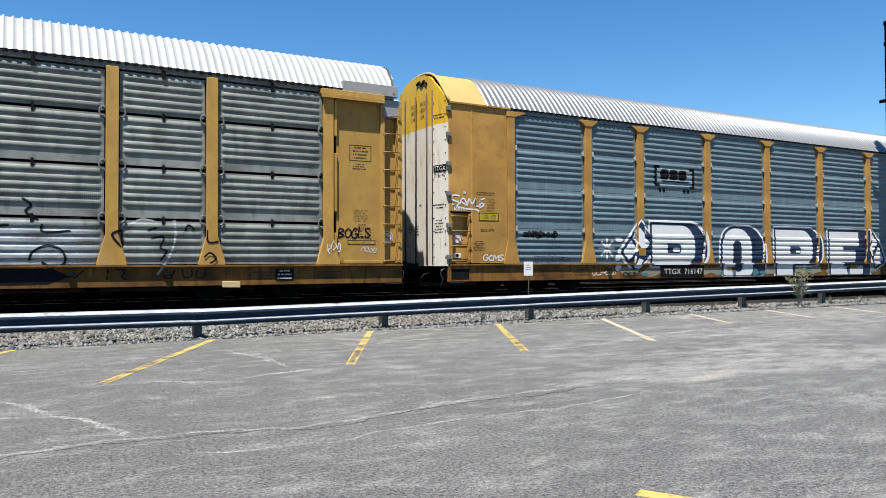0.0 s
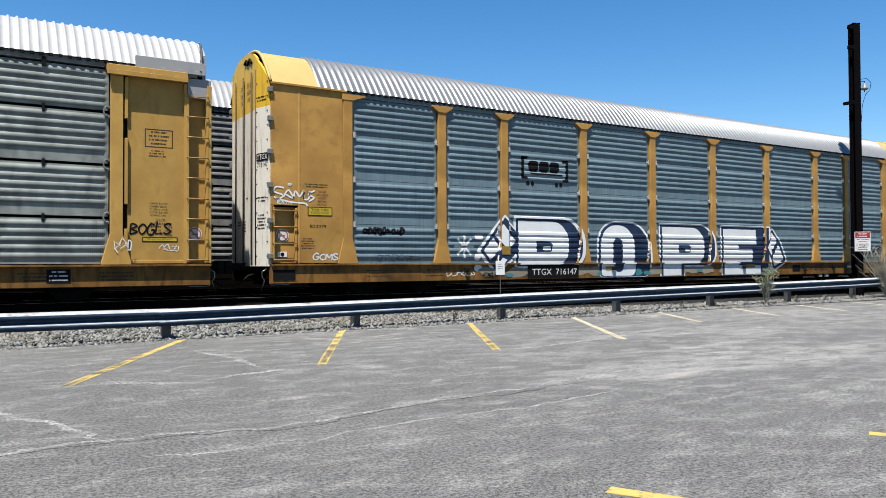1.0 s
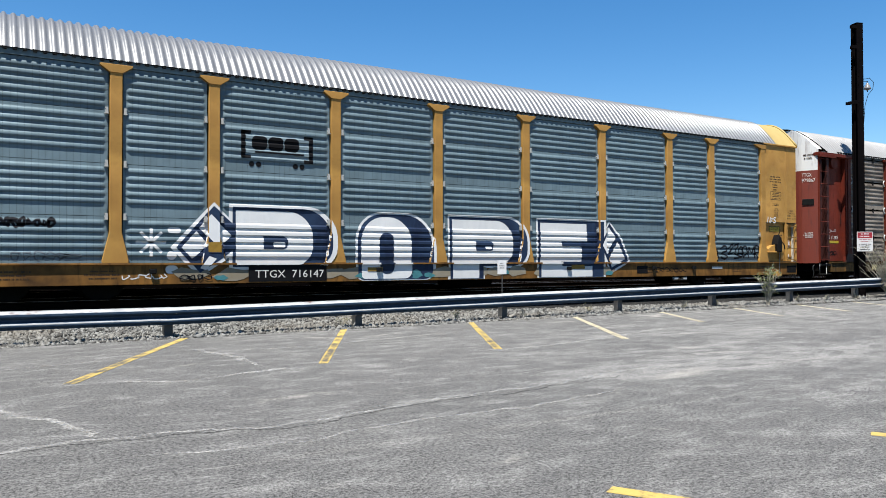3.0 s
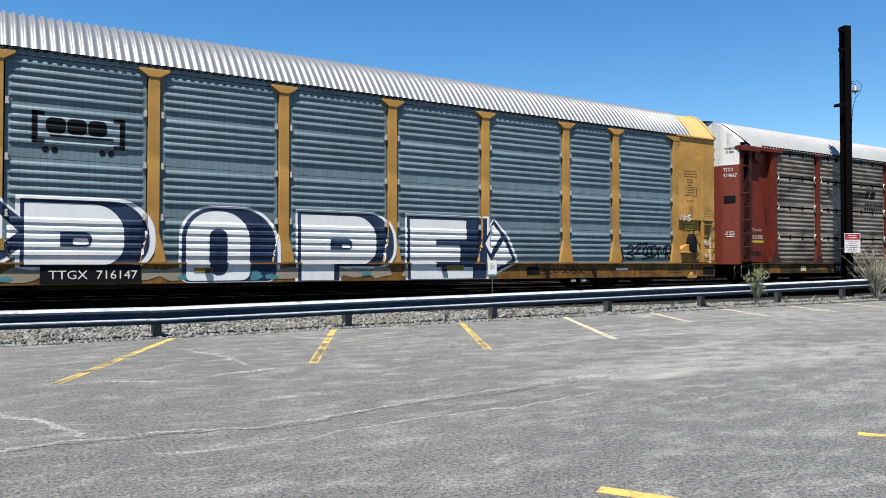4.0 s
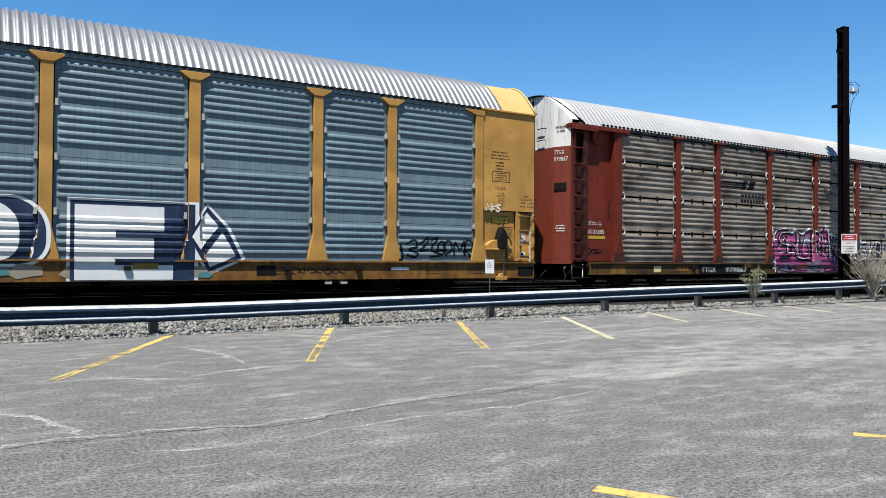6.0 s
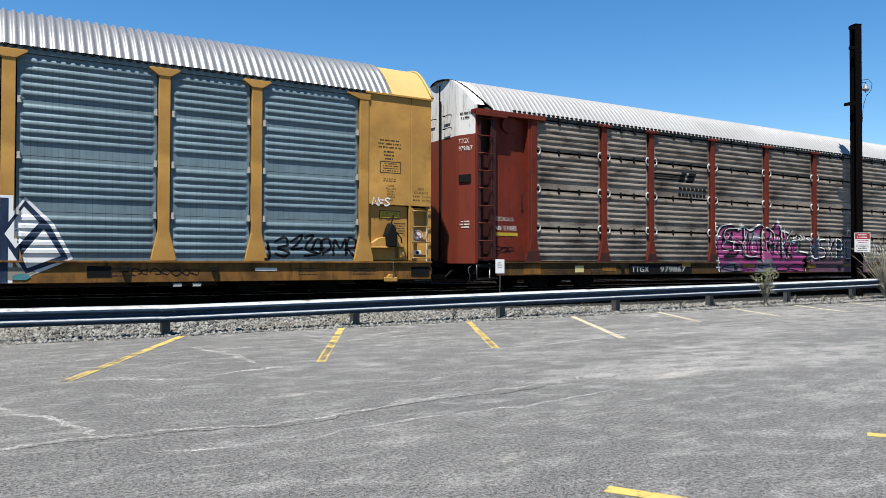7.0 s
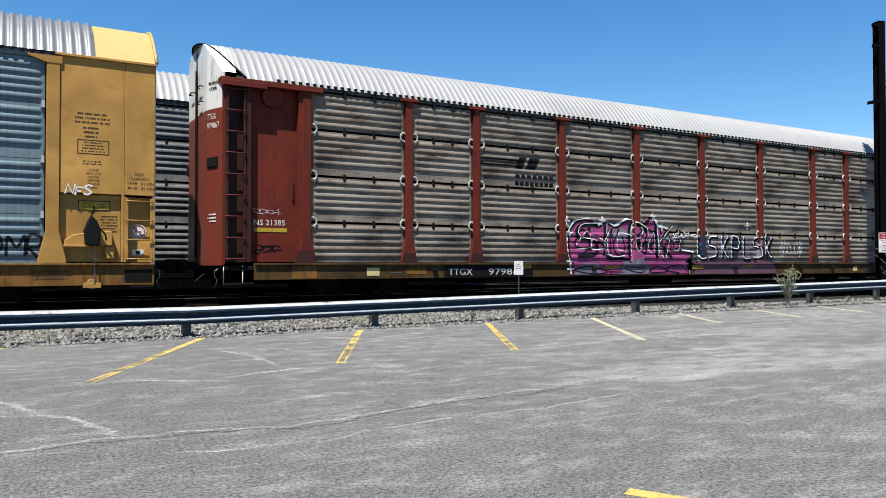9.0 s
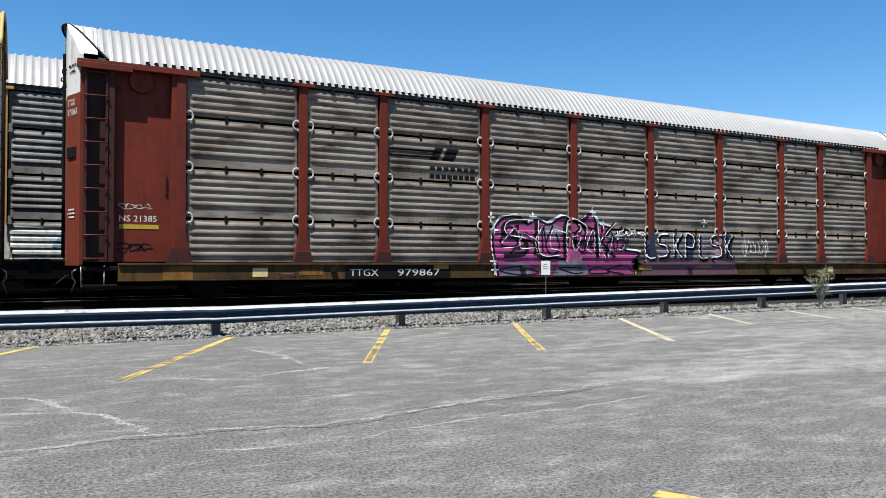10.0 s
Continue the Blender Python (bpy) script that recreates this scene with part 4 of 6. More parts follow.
# ---- paint and lettering on the sides ----
def surface(x, z, post_w=0.235):
    """How far a car's side stands out at x and z."""
    if z < ZB:
        return SILL_Y + (0.05 if z > ZB - 0.04 else 0.0)
    for p in POSTS:
        spread = post_w / 2
        if z < ZB + 0.62:
            spread = post_w / 2 + (0.50 - post_w) / 2 * max(0.0, min(1.0, (ZB + 0.62 - z) / 0.56))
        if abs(x - p) < spread:
            return POST_Y + (0.012 if z < ZB + 0.26 else 0.0)
    for x0, x1 in BAYS:
        if x0 <= x <= x1:
            return PANEL_Y + rib(z) * taper(x, x0 + post_w / 2 - 0.005, x1 - post_w / 2 + 0.005)
    return 1.50


def spray(name, polygons, material, car, layer=1, label="", post_w=0.235, flat=None):
    """Paint that lies on the side: flat outlines in x and z, cut along the ribs and posts and laid on the surface."""
    if len(polygons) > 1 and name in ("painted_patch", "painted_counter", "painted_glint", "painted_halo", "painted_edge", "sill_placard", "sill_patch"):
        return [spray(name, [p], material, car, layer + 0.02 * k, label, post_w, flat) for k, p in enumerate(polygons)]
    bm = bmesh.new()
    for poly in polygons:
        try:
            bm.faces.new([bm.verts.new((x, 0, z)) for x, z in poly])
        except ValueError:
            pass
    bmesh.ops.triangulate(bm, faces=bm.faces[:])
    xs, zs = [v.co.x for v in bm.verts], [v.co.z for v in bm.verts]
    cuts = []
    if flat is None:
        cuts += [("z", z) for z in sorted(set(rib_levels()) | {ZB, ZB - 0.04, ZB + 0.26}) if min(zs) < z < max(zs)]
        for p in POSTS:
            for o in (-0.25, -0.19, -post_w / 2, post_w / 2, 0.19, 0.25, -post_w / 2 - 0.12, post_w / 2 + 0.12, -post_w / 2 - 0.05, post_w / 2 + 0.05):
                if min(xs) < p + o < max(xs):
                    cuts.append(("x", p + o))
    for axis, w in cuts:
        co, no = ((0, 0, w), (0, 0, 1)) if axis == "z" else ((w, 0, 0), (1, 0, 0))
        bmesh.ops.bisect_plane(bm, geom=bm.verts[:] + bm.edges[:] + bm.faces[:], plane_co=co, plane_no=no, dist=1e-5)
    out, seen = Shape(), {}
    for f in bm.faces:
        c = f.calc_center_median()
        ring = []
        for v in f.verts:
            px = v.co.x + (c.x - v.co.x) * 1e-3
            pz = v.co.z + (c.z - v.co.z) * 1e-3
            y = flat if flat is not None else surface(px, pz, post_w)
            key = (round(v.co.x, 5), round(y, 4), round(v.co.z, 5))
            if key not in seen:
                seen[key] = len(out.v)
                out.v.append((v.co.x, -y - 0.004 * layer, v.co.z))
            ring.append(seen[key])
        if len(set(ring)) == len(ring) > 2:
            out.f.append(tuple(ring))
    bm.free()
    ob = part(name, out, material, car)
    return tagged(ob, label, kind="stuff" if name in ("paint_tag", "sprayed_lettering", "sprayed_highlight") else "")


def rounded(x0, x1, z0, z1, r=(0, 0, 0, 0), n=8):
    """Outline of a box with corner radii: bottom left, bottom right, top right, top left."""
    pts = []
    for (cx, cz, sx, sz), rad, a0 in zip(((x0, z0, 1, 1), (x1, z0, -1, 1), (x1, z1, -1, -1), (x0, z1, 1, -1)), r, (180, 270, 0, 90)):
        if rad <= 0:
            pts.append((cx, cz))
        else:
            pts += [(cx + sx * rad + rad * math.cos(radians(a0 + 90 * i / n)), cz + sz * rad + rad * math.sin(radians(a0 + 90 * i / n))) for i in range(n + 1)]
    return pts


def stroke(pts, width, curve=True):
    """Quads of a painted stroke along a path in x and z."""
    pts = smooth_path(pts) if curve and len(pts) > 2 else pts
    quads, side = [], []
    for i, p in enumerate(pts):
        a, b = Vector(pts[max(i - 1, 0)]), Vector(pts[min(i + 1, len(pts) - 1)])
        d = (b - a)
        d = d.normalized() if d.length > 1e-6 else Vector((1, 0))
        n = Vector((-d.y, d.x)) * width / 2
        side.append(((p[0] + n.x, p[1] + n.y), (p[0] - n.x, p[1] - n.y)))
    for (a, b), (c, d) in zip(side, side[1:]):
        quads.append([a, b, d, c])
    return quads


def scrawl(seed, x0, x1, z0, z1, letters, width, points=6):
    """An unreadable tag: a run of overlapping loops and slashes in a box."""
    rng = random.Random(seed)
    quads, w = [], (x1 - x0) / letters
    for k in range(letters):
        cx = x0 + w * (k + 0.5)
        pts = []
        a = rng.uniform(0, 6.28)
        for i in range(points):
            a += rng.uniform(0.8, 2.6) * (1 if k % 2 else -1)
            pts.append((cx + math.cos(a) * w * rng.uniform(0.3, 0.75), (z0 + z1) / 2 + math.sin(a) * (z1 - z0) * rng.uniform(0.25, 0.55)))
        quads += stroke(pts, width, rng.random() < 0.7)
    return quads


def hand_drawn(paths, ox, oz, sx, sz, width):
    """Strokes drawn on a small grid, set down at ox and oz at a scale."""
    return [q for path in paths for q in stroke([(ox + a * sx, oz + b * sz) for a, b in path], width)]


GLYPHS = {
    "S": [[(0.9, 0.85), (0.5, 1), (0.1, 0.8), (0.5, 0.5), (0.9, 0.25), (0.5, 0), (0.05, 0.12)]],
    "A": [[(0, 0), (0.45, 1), (0.55, 1), (1, 0)], [(0.15, 0.38), (0.9, 0.42)]],
    "M": [[(0, 0), (0.1, 1), (0.5, 0.4), (0.9, 1), (1, 0)]],
    "U": [[(0.05, 1), (0.1, 0.2), (0.5, 0), (0.9, 0.2), (0.95, 1)]],
    "G": [[(0.9, 0.85), (0.5, 1), (0.1, 0.6), (0.2, 0.1), (0.7, 0), (0.95, 0.4), (0.55, 0.45)]],
    "C": [[(0.9, 0.85), (0.5, 1), (0.1, 0.5), (0.5, 0), (0.95, 0.15)]],
    "B": [[(0.1, 0), (0.1, 1), (0.8, 0.8), (0.2, 0.52), (0.9, 0.25), (0.1, 0)]],
    "O": [[(0.5, 1), (0.1, 0.7), (0.1, 0.3), (0.5, 0), (0.9, 0.3), (0.9, 0.7), (0.5, 1)]],
    "L": [[(0.2, 1), (0.1, 0), (0.9, 0.05)]],
    "N": [[(0.05, 0), (0.1, 1), (0.9, 0), (0.95, 1)]],
    "F": [[(0.15, 0), (0.1, 1), (0.9, 0.95)], [(0.1, 0.5), (0.7, 0.5)]],
    "E": [[(0.9, 0.95), (0.1, 1), (0.1, 0), (0.95, 0.05)], [(0.1, 0.5), (0.75, 0.5)]],
    "R": [[(0.1, 0), (0.1, 1), (0.85, 0.8), (0.2, 0.5), (0.95, 0)]],
    "I": [[(0.5, 0), (0.5, 1)]],
}


def tag_strokes(word, x0, x1, z0, z1, width, slant=0.12, seed=0):
    """Hand-drawn capitals in a box, uneven in height and set close."""
    rng = random.Random(seed)
    quads, w, h = [], (x1 - x0) / len(word), z1 - z0
    for k, c in enumerate(word):
        base_z, tall = z0 + h * rng.uniform(-0.06, 0.08), h * rng.uniform(0.85, 1.1)
        for path in GLYPHS[c]:
            pts = [(x0 + w * (k + 0.02 + 1.0 * a) + slant * b * h, base_z + b * tall) for a, b in path]
            quads += stroke(pts, width, c not in "NFLIE")
    return quads


def lettering(body, x, z, height, material, parent, y, width=None, name="lettering", label="", turn=None):
    """A line of real letters whose lower left corner stands at x and z on a flat face at -y."""
    cu = bpy.data.curves.new("letters", "FONT")
    cu.body = body
    cu.size = 1.0
    cu.resolution_u = 2
    ob = new("letters", cu)
    bpy.context.view_layer.update()
    me = bpy.data.meshes.new_from_object(ob.evaluated_get(bpy.context.evaluated_depsgraph_get()))
    bpy.data.objects.remove(ob)
    xs = [v.co.x for v in me.vertices]
    zs = [v.co.y for v in me.vertices]
    sz = height / (max(zs) - min(zs))
    sx = sz if width is None else width / (max(xs) - min(xs))
    x0, z0 = min(xs), min(zs)
    for v in me.vertices:
        v.co = (x + (v.co.x - x0) * sx, -y, z + (v.co.y - z0) * sz)
    me.name = name
    me.materials.append(material)
    return tagged(part(name, me, material, parent, at=turn), label, kind="stuff")


def bars(x, z, w, rows, row_h, parent, material, y, seed=1, name="small_print", turn=None):
    """Print too small to read: short bars, line under line, from z downwards."""
    rng = random.Random(seed)
    s = Shape()
    for k in range(rows):
        length = w * rng.uniform(0.6, 1.0)
        xx = x + (w - length) / 2
        end = xx + length
        while xx < end - 0.010:
            word = min(end - xx, rng.uniform(0.012, 0.032))
            s.box(xx, xx + word, -y - 0.002, -y, z - k * row_h - row_h * 0.42, z - k * row_h)
            xx += word + (0.030 if rng.random() < 0.2 else 0.007)
    return tagged(part(name, s, material, parent, at=turn), kind="stuff")


def no_sign(x, z, r, parent, y):
    """A faded round prohibition sticker."""
    part("sticker", Shape().disc((x, z), r * 1.12, -y - 0.004, -y, 24), WHITE_PAINT, parent, "round red and white warning sticker")
    ring = Shape()
    n = 28
    for k in range(n):
        a, b = 2 * math.pi * k / n, 2 * math.pi * (k + 1) / n
        m = len(ring.v)
        ring.v += [(x + q * r * math.cos(t), -y - 0.008, z + q * r * math.sin(t)) for t in (a, b) for q in (0.8, 1.0)]
        ring.f.append((m, m + 1, m + 3, m + 2))
    for q in stroke([(x - r * 0.62, z + r * 0.62), (x + r * 0.62, z - r * 0.62)], r * 0.2, False):
        m = len(ring.v)
        ring.v += [(a, -y - 0.008, b) for a, b in q]
        ring.f.append((m, m + 1, m + 2, m + 3))
    part("sticker_ring", ring, PINK_FADE, parent)
    part("sticker_mark", Shape().box(x - r * 0.45, x + r * 0.45, -y - 0.007, -y - 0.002, z - r * 0.12, z + r * 0.12), PINK_FADE, parent)


def framed_table(x0, x1, z0, z1, parent, y, seed):
    """A stencilled data table: a dark frame with lines of print too small to read."""
    f = Shape()
    b = 0.018
    f.box(x0, x1, -y - 0.002, -y, z1 - b, z1).box(x0, x1, -y - 0.002, -y, z0, z0 + b)
    f.box(x0, x0 + b, -y - 0.002, -y, z0 + b, z1 - b).box(x1 - b, x1, -y - 0.002, -y, z0 + b, z1 - b)
    part("table_frame", f, INK, parent)
    bars(x0 + 0.05, z1 - 0.045, x1 - x0 - 0.1, 4, (z1 - z0 - 0.06) / 4, parent, INK, y, seed)


def placard(x0, x1, z0, z1, parent, y, words=()):
    part("placard", Shape().box(x0, x1, -y - 0.006, -y, z0, z1), INK, parent, "black-edged yellow placard")
    part("placard_face", Shape().box(x0 + 0.02, x1 - 0.02, -y - 0.009, -y - 0.004, z0 + 0.02, z1 - 0.02), SIGN_YELLOW, parent)
    h = (z1 - z0 - 0.07) / max(1, len(words))
    for k, word in enumerate(words):
        w = (x1 - x0) * 0.72
        lettering(word, (x0 + x1) / 2 - w / 2, z1 - 0.035 - (k + 1) * h + 0.012, h * 0.75, INK, parent, y + 0.0095, w)


# ---- the ends of the auto carriers ----
def side_plate(car, x0, x1, z0, z1, mat, y=1.50, thick=0.05, side=-1, name="end_panel", label=""):
    return part(name, Shape().box(x0, x1, -y, -y + thick, z0, z1), mat, car, label, bevel=0.008, at=sided(side))


def recess(car, x0, x1, z0, z1, mat, back, front=1.50):
    """A boxed recess in the side: back and cheeks."""
    part("recess_back", Shape().box(x0, x1, -back, -back + 0.03, z0, z1), mat, car)
    part("recess_cheek", Shape().box(x0 - 0.03, x0, -front, -back + 0.03, z0, z1), mat, car)
    part("recess_cheek", Shape().box(x1, x1 + 0.03, -front, -back + 0.03, z0, z1), mat, car)


def csx_ends(car):
    top = EAVE - 0.03
    for side in (-1, 1):
        # the end with the low ladder recess
        side_plate(car, -13.53, -12.87, 2.10, top, YELLOW, side=side)
        side_plate(car, -12.84, -11.77, 0.79, top, YELLOW, side=side)
        part("panel_seam", Shape().box(-12.885, -12.835, -1.506, -1.46, 0.79, top), YELLOW, car, bevel=0.006, at=sided(side))
        # the end with the brake gear
        side_plate(car, 11.77, 12.90, 2.15, top, YELLOW, side=side)
        side_plate(car, 12.95, 13.53, 2.15, top, YELLOW, side=side)
        part("panel_seam", Shape().box(12.895, 12.945, -1.50, -1.44, 0.79, top), YELLOW, car, bevel=0.006, at=sided(side))
        side_plate(car, 11.77, 12.90, 0.79, 2.14, YELLOW, y=1.40, side=side)
        for sx in (-1, 1):
            a, b = sorted((sx * 11.68, sx * 13.55))
            part("top_trim", Shape().box(a, b, -1.55, -1.40, EAVE - 0.05, EAVE + 0.0), YELLOW, car, bevel=0.006, at=sided(side))
            part("post_head", Shape().prism([(sx * 11.53, EAVE - 0.22), (sx * 11.20, EAVE - 0.11), (sx * 11.20, EAVE - 0.08), (sx * 11.80, EAVE - 0.08), (sx * 11.80, EAVE - 0.22)], "y", -1.54, -1.42), YELLOW, car, at=sided(side))
    recess(car, -13.50, -12.90, 0.79, 2.07, YELLOW, 1.31)
    ladder(car, -13.47, -12.93, 0.82, 2.04, 4, YELLOW, RUNG_A, out=1.50)
    recess(car, 12.98, 13.50, 0.79, 2.12, YELLOW, 1.31)
    ladder(car, 13.00, 13.48, 0.82, 2.09, 4, YELLOW, RUNG_A, out=1.50)
    for x in (-13.2, 13.24):
        no_sign(x, 1.42, 0.14, car, 1.315)
        part("small_plate", Shape().box(x - 0.11, x + 0.11, -1.32, -1.31, 0.93, 1.05), WHITE_PAINT, car)
        part("plate_mark", Shape().disc((x, 0.99), 0.045, -1.324, -1.318, 12), BLACK_PAINT, car)
    # black box on the sill's face in place of a shaded hole
    for x0 in (-13.48, 12.96):
        part("step_opening", Shape().box(x0, x0 + 0.52, -1.512, -1.49, 0.40, 0.64), BLACK_IRON, car, "black box standing for the shaded step opening in the sill", bevel=0.004)
    # hand brake: bracket, gear housing, chain
    gear = part("hand_brake", Shape().prism([(12.22, 1.12), (12.48, 1.12), (12.50, 1.42), (12.44, 1.60), (12.33, 1.72), (12.26, 1.58), (12.20, 1.40)], "y", -1.66, -1.42), BLACK_IRON, car, "black hand brake gear with a chain", bevel=0.02)
    part("brake_lever", Shape().tube([(12.33, -1.6, 1.68), (12.37, -1.64, 1.82), (12.38, -1.64, 1.90)], 0.016, 6), BLACK_IRON, gear)
    part("brake_pawl", Shape().tube([(12.45, -1.64, 1.50), (12.58, -1.67, 1.34), (12.60, -1.67, 1.22)], 0.018, 6), BLACK_IRON, gear)
    part("brake_bracket", Shape().prism([(11.86, 1.12), (12.72, 1.12), (12.72, 1.40), (12.50, 1.42), (12.02, 1.33), (11.86, 1.22)], "y", -1.56, -1.40), YELLOW, gear, bevel=0.01)
    part("brake_shelf", Shape().box(11.84, 12.30, -1.62, -1.40, 1.09, 1.13), YELLOW, gear, bevel=0.006)
    links = Shape()
    for k in range(16):
        zc = 1.10 - 0.048 * k
        links.tube([(12.40 + 0.016 * math.cos(a) * (1 if k % 2 else 0.2), -1.60 + 0.016 * math.cos(a) * (0.2 if k % 2 else 1), zc + 0.030 * math.sin(a)) for a in (2 * math.pi * i / 8 for i in range(9))], 0.006, 4)
    part("brake_chain", links, STEEL, gear)
    part("sheave", Shape().disc((12.36, 0.36), 0.10, -1.58, -1.50, 16).box(12.20, 12.52, -1.60, -1.48, 0.28, 0.38), YELLOW, gear, bevel=0.006)
    part("lock_box", Shape().box(12.60, 12.76, -1.52, -1.40, 0.86, 1.10), YELLOW, car, bevel=0.01)
    # end doors: leaves, locking bars, hinges
    for sx in (-1, 1):
        for y0, y1, out in ((-1.46, -0.92, 0.0), (-0.90, -0.02, -0.03), (0.02, 0.90, -0.03), (0.92, 1.46, 0.0)):
            part("end_door", arch_plate(sx, out, 0.06, 0.05, y0, y1, bulge=CSX_BOW if sx < 0 else 0.0), END_A, car, "white end door with a yellow top")
        bar = Shape().tube([(0, 0, 0.74), (0, 0, 5.25)], 0.017, 8).mesh("locking_bar", RUST, True)
        for yy in (-0.93, -0.62, 0.0, 0.62):
            part("locking_bar", bar, RUST, car, at=pose(sx * (HALF + 0.005 + bowed(yy, CSX_BOW if sx < 0 else 0.0)), yy, 0))
        hinge = Shape().box(-0.05, 0.05, -0.07, 0.05, -0.06, 0.06).mesh("hinge", CLIP_GREY, bevel=0.01)
        for zz in (0.95, 1.75, 2.55, 3.30, 4.05, 4.70):
            if sx < 0:
                part("hinge", hinge, CLIP_GREY, car, at=pose(sx * (HALF + 0.0), -1.49, zz))
                part("hinge", hinge, CLIP_GREY, car, at=pose(sx * (HALF + 0.0), 1.49, zz))
        rivet = Shape().tube([(-0.012, 0, 0), (0.012, 0, 0)], 0.014, 6).mesh("rivet", BLACK_IRON)
        for yy in (-1.38, -0.98):
            for k in range(13):
                part("rivet", rivet, BLACK_IRON, car, at=pose(sx * (HALF + 0.006 + bowed(yy, CSX_BOW if sx < 0 else 0.0)), yy, 0.95 + 0.33 * k))
        part("roof_latch", Shape().tube([(sx * (HALF + (0.14 if sx < 0 else 0.0)), yy, zz) for yy, zz in ((-0.6, 5.48), (-0.45, 5.60), (-0.3, 5.50), (-0.2, 5.62), (-0.05, 5.56))], 0.03, 6), BLACK_IRON, car)
    west = outer_leaf(CSX_BOW, 0.0)
    middle = pose(-HALF - CSX_BOW + 0.03, 0, 0, 0, 0, -90)
    part("mark_block", Shape().box(0.96, 1.42, -0.010, -0.002, 3.12, 3.30), BLACK_PAINT, car, at=west)
    lettering("TTGX", 0.98, 3.15, 0.12, WHITE_PAINT, car, 0.013, 0.42, turn=west)
    lettering("716147", 0.98, 2.98, 0.11, BLACK_PAINT, car, 0.005, 0.42, turn=west)
    for x0 in (-0.10, 0.42):
        for k, word in enumerate(("EXCESS", "HEIGHT", "CAR")):
            lettering(word, x0 - 0.2, 4.95 - 0.17 * k, 0.11, INK, car, 0.006, 0.34 if k < 2 else 0.22, turn=middle)
    for x0, zt, rows, w in ((0.96, 2.30, 2, 0.42), (0.98, 1.90, 5, 0.36), (0.1, 2.35, 1, 0.2), (-0.1, 1.8, 4, 0.25), (-0.5, 1.8, 3, 0.2), (0.98, 4.6, 2, 0.36)):
        bars(x0, zt, w, rows, 0.075, car, INK, 0.004, rows + 3, turn=west if x0 > 0.8 else middle)
    # words on the corner with the low ladder
    bars(-12.72, 2.62, 0.56, 2, 0.055, car, INK, 1.501, 2)
    for k, (word, w) in enumerate((("CLOSE", 0.19), ("AND LOCK", 0.30), ("DOORS", 0.20), ("BEFORE", 0.22), ("MOVING", 0.23), ("CAR", 0.13))):
        lettering(word, -12.30 - w / 2, 2.42 - 0.075 * k, 0.048, INK, car, 1.503, w)
    placard(-12.66, -12.05, 1.88, 2.09, car, 1.50, ("THIS CAR", "EXCEEDS HEIGHT"))
    lettering("B22079", -12.60, 1.60, 0.075, INK, car, 1.503, 0.40)
    bars(-12.82, 1.36, 0.36, 5, 0.055, car, INK, 1.501, 8)
    # words on the corner with the brake gear
    bars(12.03, 3.75, 0.64, 3, 0.085, car, INK, 1.501, 5)
    bars(12.17, 3.47, 0.32, 3, 0.085, car, INK, 1.501, 6)
    framed_table(12.08, 12.66, 2.93, 3.22, car, 1.50, 3)
    bars(12.12, 2.80, 0.46, 2, 0.05, car, INK, 1.501, 7)
    for k, (word, w) in enumerate((("CLOSE", 0.18), ("AND LOCK", 0.28), ("DOORS", 0.19), ("BEFORE", 0.21), ("MOVING", 0.22), ("CAR", 0.12))):
        lettering(word, 12.38 - w / 2, 2.60 - 0.070 * k, 0.046, INK, car, 1.503, w)
    for k, (word, w) in enumerate((("DECK", 0.17), ("CLEARANCE", 0.40), ("IN. MIN", 0.24), ("IN. MIN", 0.24))):
        lettering(word, (13.24 - w / 2) if k < 2 else 13.27, 2.55 - 0.095 * k, 0.058, INK, car, 1.503, w)
    bars(12.98, 2.415, 0.24, 2, 0.095, car, INK, 1.501, 9)
    placard(12.11, 12.70, 1.82, 2.02, car, 1.40, ("THIS CAR", "EXCEEDS HEIGHT"))
    bars(12.50, 1.72, 0.36, 6, 0.06, car, INK, 1.401, 10)


